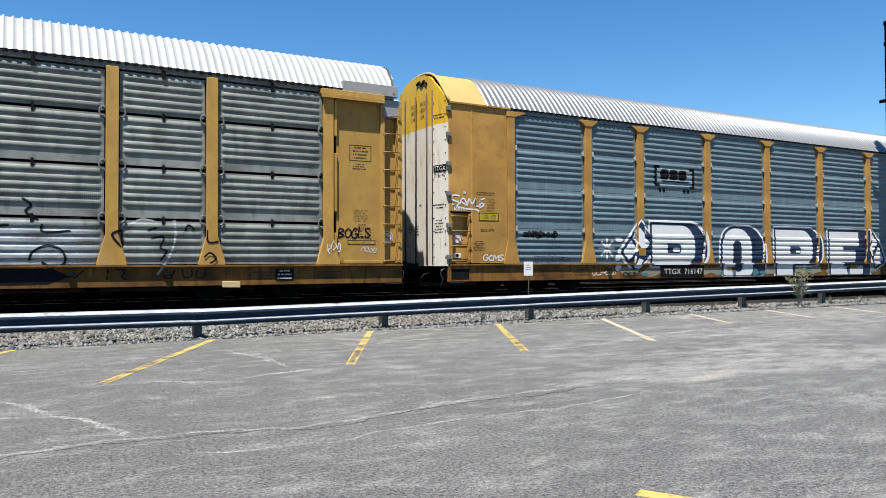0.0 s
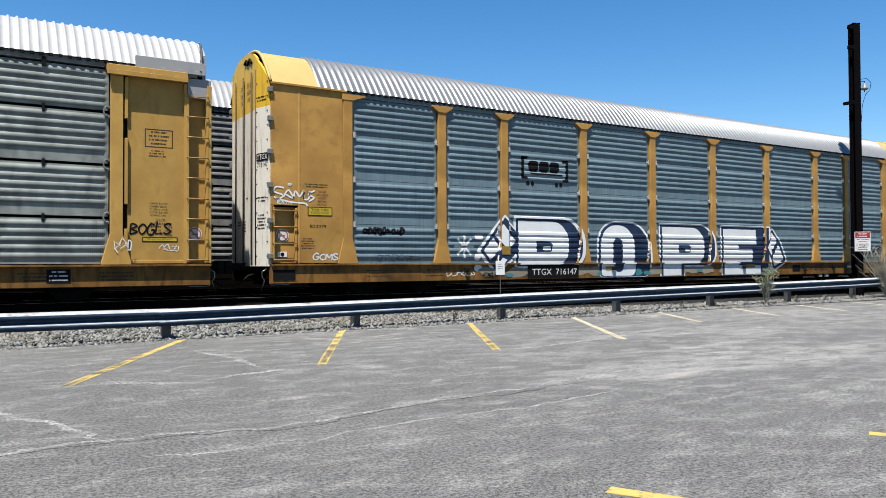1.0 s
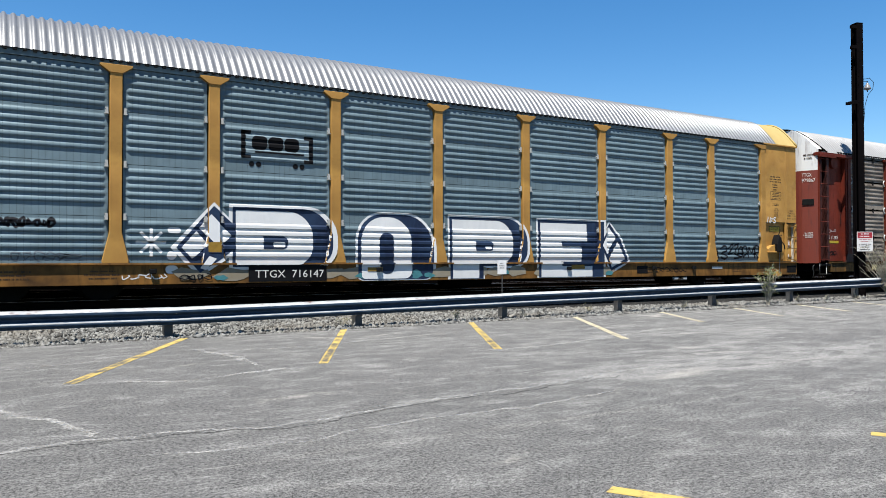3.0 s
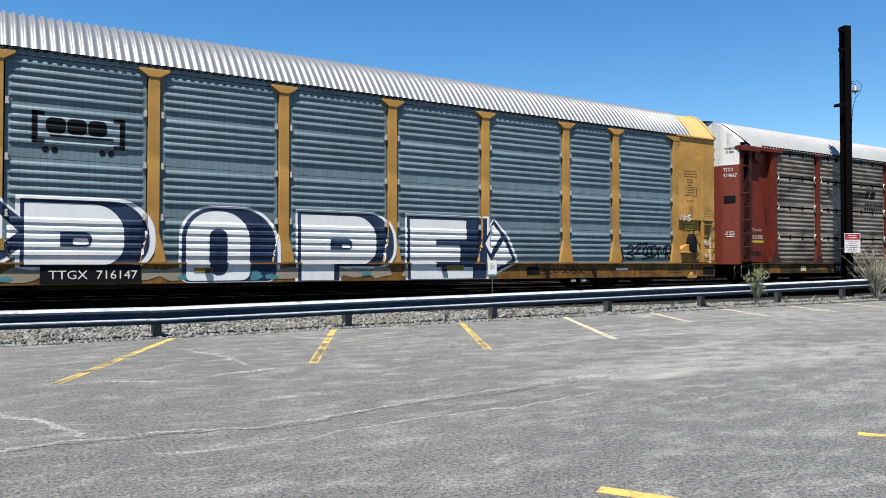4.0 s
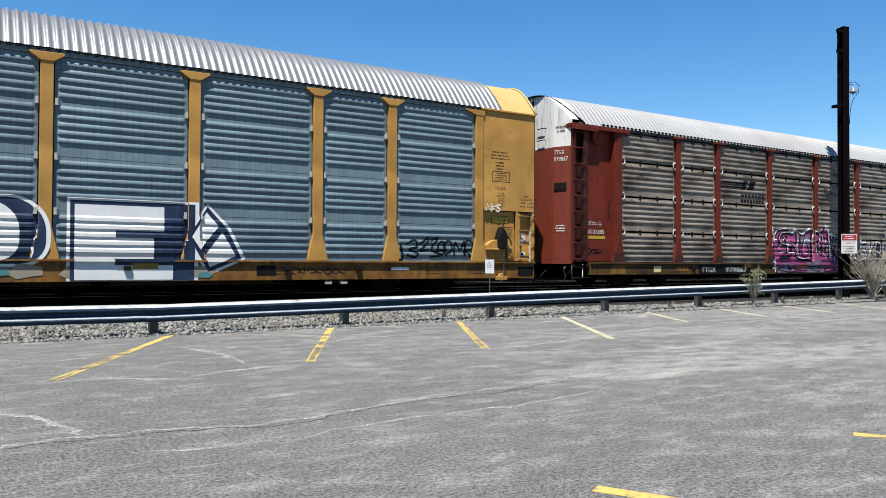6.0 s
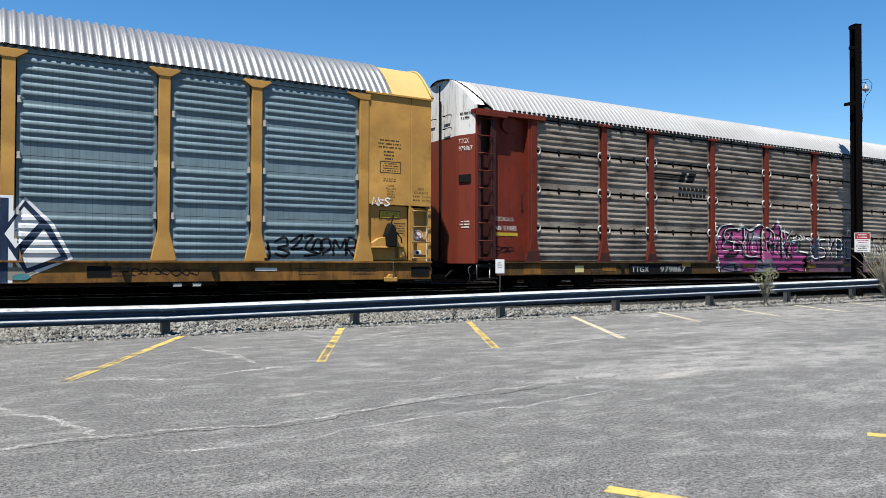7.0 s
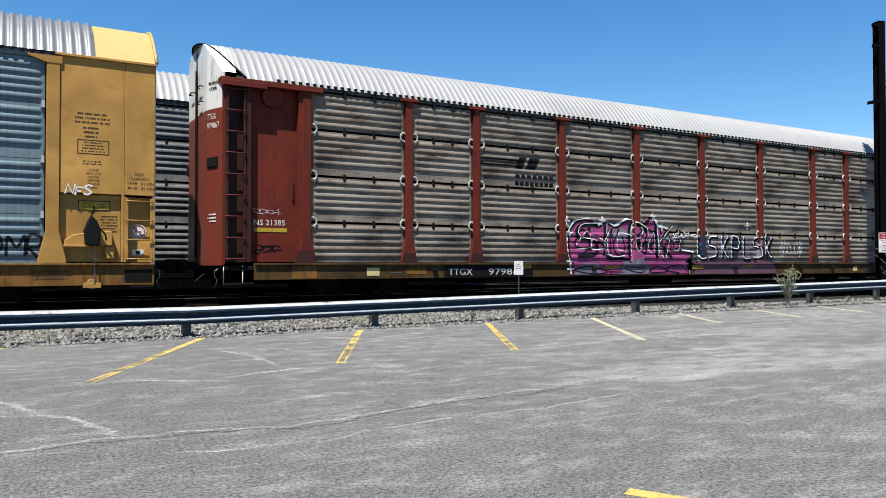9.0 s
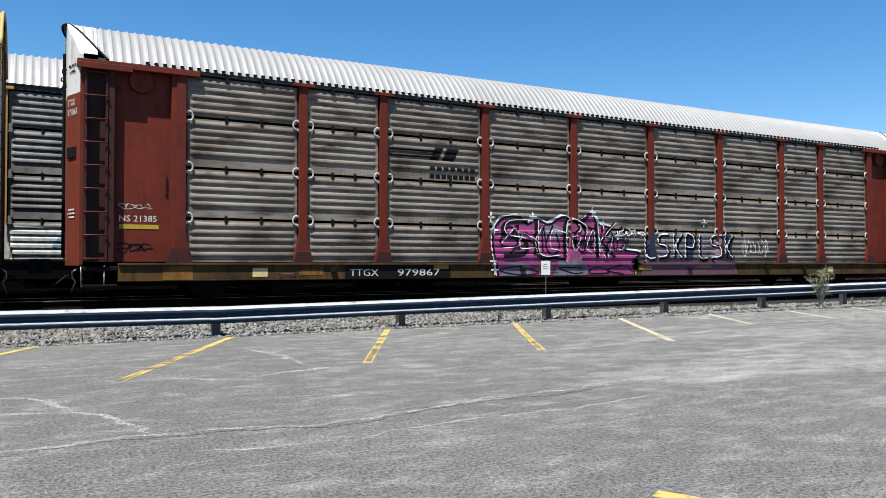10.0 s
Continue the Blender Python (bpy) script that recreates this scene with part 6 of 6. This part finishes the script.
def old_paint(car):
    w = 0.24
    spray("painted_wash", [[(2.0, 0.79), (7.3, 0.79), (7.3, 1.72), (2.0, 1.72)]], mist("pale_blue_mist", (0.62, 0.68, 0.74), 6.9, 5.9), car, 1, "pale blue sprayed mist on the lowest panels", w)
    spray("paint_tag", hand_drawn((((9.5, 20), (12, 18), (10.5, 16), (14, 13.5)), ((11.5, 1.5), (12.5, 4), (16.5, 6), (20.5, 4.5), (21.5, 1), (18, -0.5), (15, 1)), ((2.5, 5.5), (3, 11), (6, 12)), ((15, 12.5), (15.5, 10), (23, 10.5)),
        ((38, 11), (35, 9.5), (38, 6), (38, 11))), 4.88, 0.77, 0.062, 0.0645, 0.045), SPRAY_BLACK, car, 2, "black sprayed strokes", w)
    spray("paint_tag", hand_drawn((((65, 11.5), (65.5, 7.5), (70, 8)), ((64, 2.5), (66, 4), (68, 2), (66, 0.5)), ((46, 11), (49, 12)), ((47, 8.5), (51, 9), (50, 5.5), (52, 4.5), (50, 1.5)), ((58, 11), (59, 13), (61, 11.5))), 4.88, 0.77, 0.062, 0.0645, 0.04), SPRAY_BLACK, car, 2, "", w)
    spray("paint_tag", hand_drawn((((40, 12.5), (44, 14.5), (48, 14)), ((54.5, 14.5), (54.8, 9), (53, 3), (49, -3))), 4.88, 0.77, 0.062, 0.0645, 0.045), plain("thin_white_spray", (0.42, 0.45, 0.47), 0.6), car, 1, "", w)
    spray("paint_tag", hand_drawn((((24, -5.5), (27, -2.8)), ((34, -2.6), (33.8, -4)), ((33.8, -4.6), (33.6, -6)), ((36, -2.6), (39, -3.2), (38, -5), (39.5, -6)), ((52, -2.8), (51, -5), (53, -5.6), (54.5, -3)), ((57, -2.8), (57.5, -5.4), (60, -5), (60, -2.8)), ((62, -3), (61.5, -5.4), (64, -5.4), (64.5, -3.2))), 4.88, 0.86, 0.062, 0.0645, 0.028), SPRAY_BLACK, car, 1, "thin black strokes on the sill", w)
    spray("sill_patch", [[(2.0, 0.40), (5.9, 0.40), (6.3, 0.55), (6.0, 0.70), (2.0, 0.72)]], SPRAY_BLACK, car, 1, "", w)
    spray("paint_tag", tag_strokes("BOGLS", 11.90, 12.72, 1.40, 1.64, 0.034, 0.1, 4), SPRAY_BLACK, car, 1, "black sprayed tag", flat=1.433)
    spray("paint_tag", scrawl(22, 11.6, 11.95, 1.02, 1.34, 3, 0.02, 5), SPRAY_WHITE, car, 1, flat=1.542)
    spray("paint_tag", scrawl(23, 12.5, 12.9, 1.02, 1.20, 4, 0.018, 4), SPRAY_WHITE, car, 1, flat=1.432)
    part("sill_plate", Shape().box(9.22, 9.60, -1.56, -1.50, 0.53, 0.66), painted("cream_plate", (0.78, 0.62, 0.36), (0.6, 0.42, 0.2), 0.4), car, "cream plate hung on the sill", bevel=0.006, at=pose(0, 0, 0, 0, 1.5))
    part("sill_placard", Shape().box(10.4, 10.82, -1.508, -1.50, 0.42, 0.68), BLACK_PAINT, car, "black framed data placard")
    bars(10.44, 0.65, 0.34, 3, 0.08, car, WHITE_PAINT, 1.509, 3)


def red_paint(car):
    w = 0.20
    blob = [(-3.85, 0.45), (-3.95, 1.0), (-3.98, 1.50), (-3.72, 1.90), (-3.2, 1.98), (-2.92, 1.80), (-2.6, 1.92), (-2.2, 1.80), (-1.75, 2.02), (-1.30, 1.86), (-1.0, 1.94), (-0.82, 2.16), (-0.55, 1.86), (-0.1, 1.74), (-0.22, 1.48), (0.42, 1.40), (0.30, 1.16), (0.95, 1.05), (0.70, 0.80), (0.75, 0.45)]
    spray("painted_halo", [[(x * 1.0 + (0.07 if x > -1.5 else -0.07), z + (0.08 if z > 0.8 else 0)) for x, z in blob]], SPRAY_WHITE, car, 1, "white sprayed outline", w)
    spray("painted_fill", [blob], SPRAY_PINK, car, 2, "pink and violet sprayed lettering", w)
    spray("painted_fill", [[(1.0, 0.42), (1.05, 0.86), (2.4, 0.95), (4.75, 0.82), (5.0, 0.42)]], plain("plum_spray_paint", (0.16, 0.075, 0.115), 0.6), car, 2, "dull plum sprayed ground", w)
    for k in range(7):
        x0 = 1.12 + 0.54 * k
        spray("painted_patch", [[(x0, 0.86), (x0 + 0.04, 1.62), (x0 + 0.30, 1.70), (x0 + 0.42, 1.40 + 0.06 * (k % 3)), (x0 + 0.34, 0.90)]], SPRAY_LILAC if k % 3 else SPRAY_NAVY, car, 2.2, "", w)
    spray("painted_patch", [[(-3.8, 0.44), (-3.5, 0.80), (-2.9, 0.74), (-2.8, 0.44)], [(-2.1, 0.44), (-1.9, 0.86), (-1.2, 0.90), (-0.9, 0.6), (-1.0, 0.44)], [(-2.6, 1.5), (-2.2, 1.86), (-1.7, 1.7), (-1.9, 1.4)]], SPRAY_LILAC, car, 3, "", w)
    black, white = [], []
    glyphs = ([(0.9, 0.95), (0.2, 0.9), (0.1, 0.62), (0.75, 0.5), (0.8, 0.2), (0.1, 0.12)], [(0.15, 0.95), (0.2, 0.15), (0.85, 0.1)], [(0.1, 0.1), (0.15, 0.95), (0.8, 0.85), (0.75, 0.5), (0.2, 0.5)], [(0.2, 0.95), (0.25, 0.1), (0.3, 0.5), (0.9, 0.95), (0.4, 0.5), (0.9, 0.1)])
    for k, g in enumerate(glyphs):
        x0 = -3.75 + 0.98 * k
        pts = [(x0 + a * 0.95, 0.82 + b * 1.1) for a, b in g]
        black += stroke(pts, 0.11, k != 3) + stroke([(x + 0.30, z - 0.06) for x, z in pts[1:5]], 0.07, k != 3)
        white += stroke([(x + 0.07, z + 0.05) for x, z in pts[:4]], 0.022, k != 3)
    black += stroke(blob, 0.06)
    for k in range(7):
        x0 = 1.1 + 0.54 * k
        g = glyphs[(k * 3 + 1) % 4]
        pts = [(x0 + a * 0.48, 0.85 + b * 0.82) for a, b in g]
        black += stroke([(x + 0.045, z - 0.03) for x, z in pts], 0.13)
        white += stroke(pts, 0.035)
    black += scrawl(36, -3.7, 0.5, 0.95, 1.75, 9, 0.05, 5)
    white += scrawl(37, -3.7, 0.5, 0.9, 1.8, 8, 0.018, 4)
    black += scrawl(33, -3.6, 0.8, 0.44, 0.72, 5, 0.03, 5)
    spray("sprayed_lettering", black, SPRAY_BLACK, car, 4, "black sprayed letter strokes", w)
    white += scrawl(34, 5.2, 6.4, 0.95, 1.55, 6, 0.022, 5) + scrawl(35, 0.2, 1.1, 1.5, 1.75, 4, 0.03, 5)
    for x, z in ((-4.05, 1.95), (-3.95, 1.62), (-2.75, 2.0), (-0.75, 2.18), (-0.35, 1.85), (0.15, 1.55), (3.55, 1.98), (-4.0, 0.82), (-3.95, 0.60)):
        white += stroke([(x - 0.12, z), (x + 0.12, z)], 0.04, False) + stroke([(x, z - 0.13), (x, z + 0.13)], 0.04, False)
    spray("sprayed_highlight", white, SPRAY_WHITE, car, 5, "white sprayed highlights and sparkles", w)
    # railway mark drawn as plain shapes
    mark = [rounded(-6.90, -5.62, 3.50 - 0.075 * k, 3.54 - 0.075 * k) for k in range(3)]
    mark += [[(-5.80, 3.30), (-5.66, 3.62), (-5.42, 3.62), (-5.56, 3.30)], [(-5.46, 3.30), (-5.32, 3.62), (-4.98, 3.62), (-5.12, 3.30)]]
    mark += [rounded(-5.80 + 0.19 * k, -5.66 + 0.19 * k, 3.05, 3.15) for k in range(7)] + [rounded(-5.80 + 0.165 * k, -5.67 + 0.165 * k, 2.85, 2.96) for k in range(8)]
    spray("logo", mark, BLACK_PAINT, car, 1, "faded black railway emblem and name bars", w)
    spray("number_board", [rounded(-8.02, -5.24, 0.405, 0.728)], BLACK_PAINT, car, 1, "black number board", w)
    lettering("TTGX", -7.90, 0.465, 0.165, WHITE_PAINT, car, SILL_Y + 0.008, 0.72)
    lettering("979867", -6.68, 0.465, 0.165, WHITE_PAINT, car, SILL_Y + 0.008, 1.14)
    spray("sill_placard", [rounded(-10.15, -9.82, 0.47, 0.66), rounded(9.35, 9.62, 0.48, 0.66)], plain("cream_placard", (0.80, 0.68, 0.30), 0.5), car, 1, "cream placard on the sill", w)
    spray("sill_placard", [rounded(-5.72, -5.30, 0.63, 0.73), rounded(-2.7, -2.1, 0.60, 0.70), rounded(0.9, 1.4, 0.58, 0.70), rounded(3.2, 3.8, 0.62, 0.70)], SPRAY_OCHRE, car, 5, "", w)
    spray("sill_patch", [rounded(-12.0, -11.4, 0.42, 0.70), rounded(-9.1, -8.55, 0.50, 0.62)], SILL_YELLOW, car, 1, "", w)
    part("grab_bar", Shape().tube([(-9.55, -1.52, 0.53), (-9.52, -1.58, 0.53), (-9.25, -1.58, 0.53), (-9.22, -1.52, 0.53)], 0.016, 6), STEEL, car)


def grey_paint(car):
    rng = random.Random(8)
    spray("painted_wash", [[(-3.0, 0.8), (-3.0, 1.5), (-1.8, 1.62), (0.4, 1.5), (2.6, 1.6), (3.0, 0.8)]], plain("white_wash", (0.60, 0.62, 0.62), 0.5, 0.0, 0.4), car, 1, "pale sprayed wash on the lowest panels", 0.24)
    spray("painted_patch", [[(x + rng.uniform(0.12, 0.5) * math.cos(a), 1.2 + rng.uniform(0.08, 0.3) * math.sin(a)) for a in (2 * math.pi * i / 10 for i in range(10))] for x in (-2.2, 0.1, 0.8, 2.0)], plain("blue_spray", (0.18, 0.33, 0.44), 0.55), car, 2, "", 0.24)


# ---- the trains ----
CSX, csx_wheels = autorack("autorack", "csx", 23.08, TRACK_Y, "blue-grey and mustard auto carrier covered in white graffiti letters", "near train")
csx_ends(CSX), sill_fittings(CSX, "csx"), csx_paint(CSX)
OLD, old_wheels = autorack("autorack", "old", -5.32, TRACK_Y, "silver and mustard auto carrier with a white roof", "near train")
old_ends(OLD), sill_fittings(OLD, "old"), old_paint(OLD)
RED, red_wheels = autorack("autorack", "red", 51.55, TRACK_Y, "grimy silver and oxide red auto carrier with pink graffiti", "near train")
red_ends(RED), sill_fittings(RED, "red"), red_paint(RED)
BACK, back_wheels = autorack("autorack", "grey", 0.65, BACK_TRACK_Y, "dull silver auto carrier standing on the far track", "far train")
grey_ends(BACK), grey_paint(BACK)
BACK.scale = (1.0, 1.0, 1.09)


# ---- the mast, signs and shrubs by the guardrail ----
def mast():
    x, y, h = 27.20, 15.56, 9.96
    m = base("steel_mast", "tall black riveted steel mast beside the track", "mast", pose(x, y, 0, 0, 0, -20))
    for sy in (-1, 1):
        part("flange", Shape().box(-0.13, 0.13, sy * 0.14 - 0.013, sy * 0.14 + 0.013, -0.3, h), POLE_STEEL, m, bevel=0.004)
    part("web", Shape().box(-0.015, 0.015, -0.127, 0.127, -0.3, h - 0.02), POLE_STEEL, m)
    for sx in (-1, 1):
        for sy in (-1, 1):
            part("angle", Shape().box(sx * 0.015, sx * 0.08, sy * 0.08, sy * 0.127, -0.3, h - 0.02), POLE_STEEL, m)
    part("cap_plate", Shape().box(-0.14, 0.14, -0.16, 0.16, h, h + 0.03), POLE_STEEL, m, bevel=0.005)
    for z, length in ((h - 0.12, 0.20), (h - 0.85, 0.20)):
        part("step_bracket", Shape().box(-0.13 - length, -0.12, -0.15, -0.04, z - 0.07, z + 0.05), POLE_STEEL, m, bevel=0.006)
    part("arm", Shape().prism([(-0.54, 6.98), (-0.12, 7.04), (-0.12, 7.18), (-0.54, 7.09)], "y", -0.15, -0.04), POLE_STEEL, m, bevel=0.006)
    rivet = Shape().prism([(0.010 * math.cos(k * 1.05), 0.010 * math.sin(k * 1.05)) for k in range(6)], "z", 0, 0.01).mesh("rivet", POLE_STEEL)
    for k in range(30):
        for sx in (-1, 1):
            part("rivet", rivet, POLE_STEEL, m, at=pose(sx * 0.09, -0.153, 0.6 + 0.31 * k, 90))
    ins = part("insulator", Shape().tube([(0.33, -0.1, z) for z in (7.55, 7.58, 7.60, 7.66, 7.67, 7.73, 7.74, 7.80, 7.83)], [0.03, 0.10, 0.12, 0.12, 0.07, 0.10, 0.05, 0.05, 0.02], 14), GLASS_BROWN, m, "grey porcelain insulator", smooth=True)
    part("pin", Shape().tube([(0.12, -0.1, 7.88), (0.33, -0.1, 7.88), (0.33, -0.1, 7.5)], 0.015, 6), BLACK_IRON, ins)
    part("wire", Shape().tube([(0.15, -0.1, 7.95), (0.42, -0.1, 8.0), (0.60, -0.1, 7.85), (0.55, -0.1, 7.6), (0.36, -0.1, 7.4), (0.22, -0.1, 7.0), (0.17, -0.1, 6.4)], 0.010, 5), BLACK_IRON, ins)
    return m


mast()


def warning_sign():
    s = base("warning_sign", "white warning sign with a red head on the mast", "sign", pose(27.06, 15.28, 2.06, 0, 0, -38))
    part("board", Shape().box(-0.27, 0.27, -0.008, 0.008, -0.35, 0.35), SIGN_WHITE, s, bevel=0.002)
    part("head", Shape().box(-0.25, 0.25, -0.012, -0.008, 0.12, 0.33), RED_PAINT, s)
    bars(-0.2, 0.29, 0.4, 2, 0.085, s, SIGN_WHITE, 0.013, 3)
    bars(-0.23, 0.08, 0.46, 2, 0.07, s, RED_PAINT, 0.009, 5)
    bars(-0.23, -0.08, 0.46, 4, 0.065, s, BLACK_PAINT, 0.009, 6)
    part("bracket", Shape().box(-0.02, 0.02, 0.008, 0.26, -0.2, -0.16).box(-0.02, 0.02, 0.008, 0.26, 0.16, 0.2), BLACK_IRON, s)


warning_sign()


def marker_sign():
    s = base("marker_sign", "small white marker plate on a thin post behind the guardrail", "sign", pose(10.62, 14.66, 0, 0, 0, -20))
    part("stake", Shape().tube([(0, 0, -0.1), (0.01, 0, 1.30)], 0.012, 6), GUARD_POST, s)
    part("plate", Shape().box(-0.11, 0.11, -0.022, -0.012, 1.06, 1.39), SIGN_WHITE, s, bevel=0.002)
    bars(-0.07, 1.32, 0.14, 3, 0.05, s, CLIP_GREY, 0.0225, 3)


marker_sign()


def shrub(name, at, label, height, spread, stems, leaf_mat, leaves, seed, leaf=0.05):
    rng = random.Random(seed)
    b = base(name, label, "shrub", at)
    wood, lf = Shape(), Shape()
    for k in range(stems):
        a = rng.uniform(0, 6.283)
        lean = rng.uniform(0.1, 1.0) * spread
        h = height * rng.uniform(0.55, 1.0)
        top = Vector((math.cos(a) * lean, math.sin(a) * lean * 0.6, h))
        path = [Vector((rng.uniform(-0.06, 0.06), rng.uniform(-0.04, 0.04), -0.05))]
        for i in range(1, 6):
            f = i / 5
            path.append(Vector((top.x * f ** 1.4, top.y * f ** 1.4, top.z * f)) + Vector([rng.uniform(-0.04, 0.04) for _ in range(3)]))
        wood.tube([tuple(p) for p in path], [0.016 * height ** 0.5 * (1 - 0.16 * i) for i in range(6)], 5)
        for j in range(rng.randint(4, 7)):
            i = rng.randint(2, 5)
            p = path[i]
            d = Vector((rng.uniform(-1, 1), rng.uniform(-0.7, 0.7), rng.uniform(0.1, 1.0))).normalized() * height * rng.uniform(0.12, 0.28)
            wood.tube([tuple(p), tuple(p + d * 0.5 + Vector((0, 0, 0.02))), tuple(p + d)], [0.006, 0.004, 0.002], 4)
            for _ in range(leaves):
                q = p + d * rng.uniform(0.2, 1.05) + Vector([rng.uniform(-0.05, 0.05) for _ in range(3)])
                u = Vector((rng.uniform(-1, 1), rng.uniform(-1, 1), rng.uniform(-0.4, 1))).normalized()
                w = u.orthogonal().normalized() * leaf * 0.28
                u = u * leaf * rng.uniform(0.6, 1.3)
                n = len(lf.v)
                lf.v += [tuple(q), tuple(q + u * 0.5 + w), tuple(q + u), tuple(q + u * 0.5 - w)]
                lf.f.append((n, n + 1, n + 2, n + 3))
    tagged(part("woody_growth", wood, TWIG, b), kind="stuff")
    part("foliage", lf, leaf_mat, b)


shrub("weed_shrub", pose(20.35, guard_y(20.35) - 0.28, 0), "thin green weed growing through the guardrail", 1.15, 0.46, 15, LEAF, 8, 3, 0.055)
shrub("dry_shrub", pose(27.5, 14.68, 0), "dry olive shrub of bare twigs beside the mast", 1.85, 1.35, 60, DRY_LEAF, 2, 6, 0.06)
shrub("dry_shrub", pose(28.9, 14.9, 0), "dry olive shrub of bare twigs behind the guardrail", 1.5, 1.0, 30, DRY_LEAF, 2, 9, 0.06)
rng_w = random.Random(77)
for k in range(9):
    wx = (6.5, 9.2, 11.1, 13.4, 16.8, 18.3, 22.4, 24.1, 25.6)[k]
    shrub("weed_tuft", pose(wx, guard_y(wx) - 0.1 + 0.3 * rng_w.random(), 0.02), "small dry weed tuft at the lot's edge", 0.22, 0.14, 6, DRY_LEAF, 2, 100 + k, 0.035)


def motions():
    """The near train rolls past; its wheels turn with it."""
    for car, x in ((OLD, -5.32), (CSX, 23.08), (RED, 51.55)):
        walk(car, [(0.5 * k, pose(x - travelled(0.5 * k), TRACK_Y, RAIL_Z)) for k in range(21)])
    turns = [(0.125 * k, travelled(0.125 * k) / 0.457) for k in range(81)]
    for wheels in (old_wheels, csx_wheels, red_wheels):
        for k, w in enumerate(wheels):
            dx = -0.875 if k % 2 == 0 else 0.875
            walk(w, [(t, pose(dx, 0, 0.457, 0, -math.degrees(a) % 360, 0)) for t, a in turns])


motions()
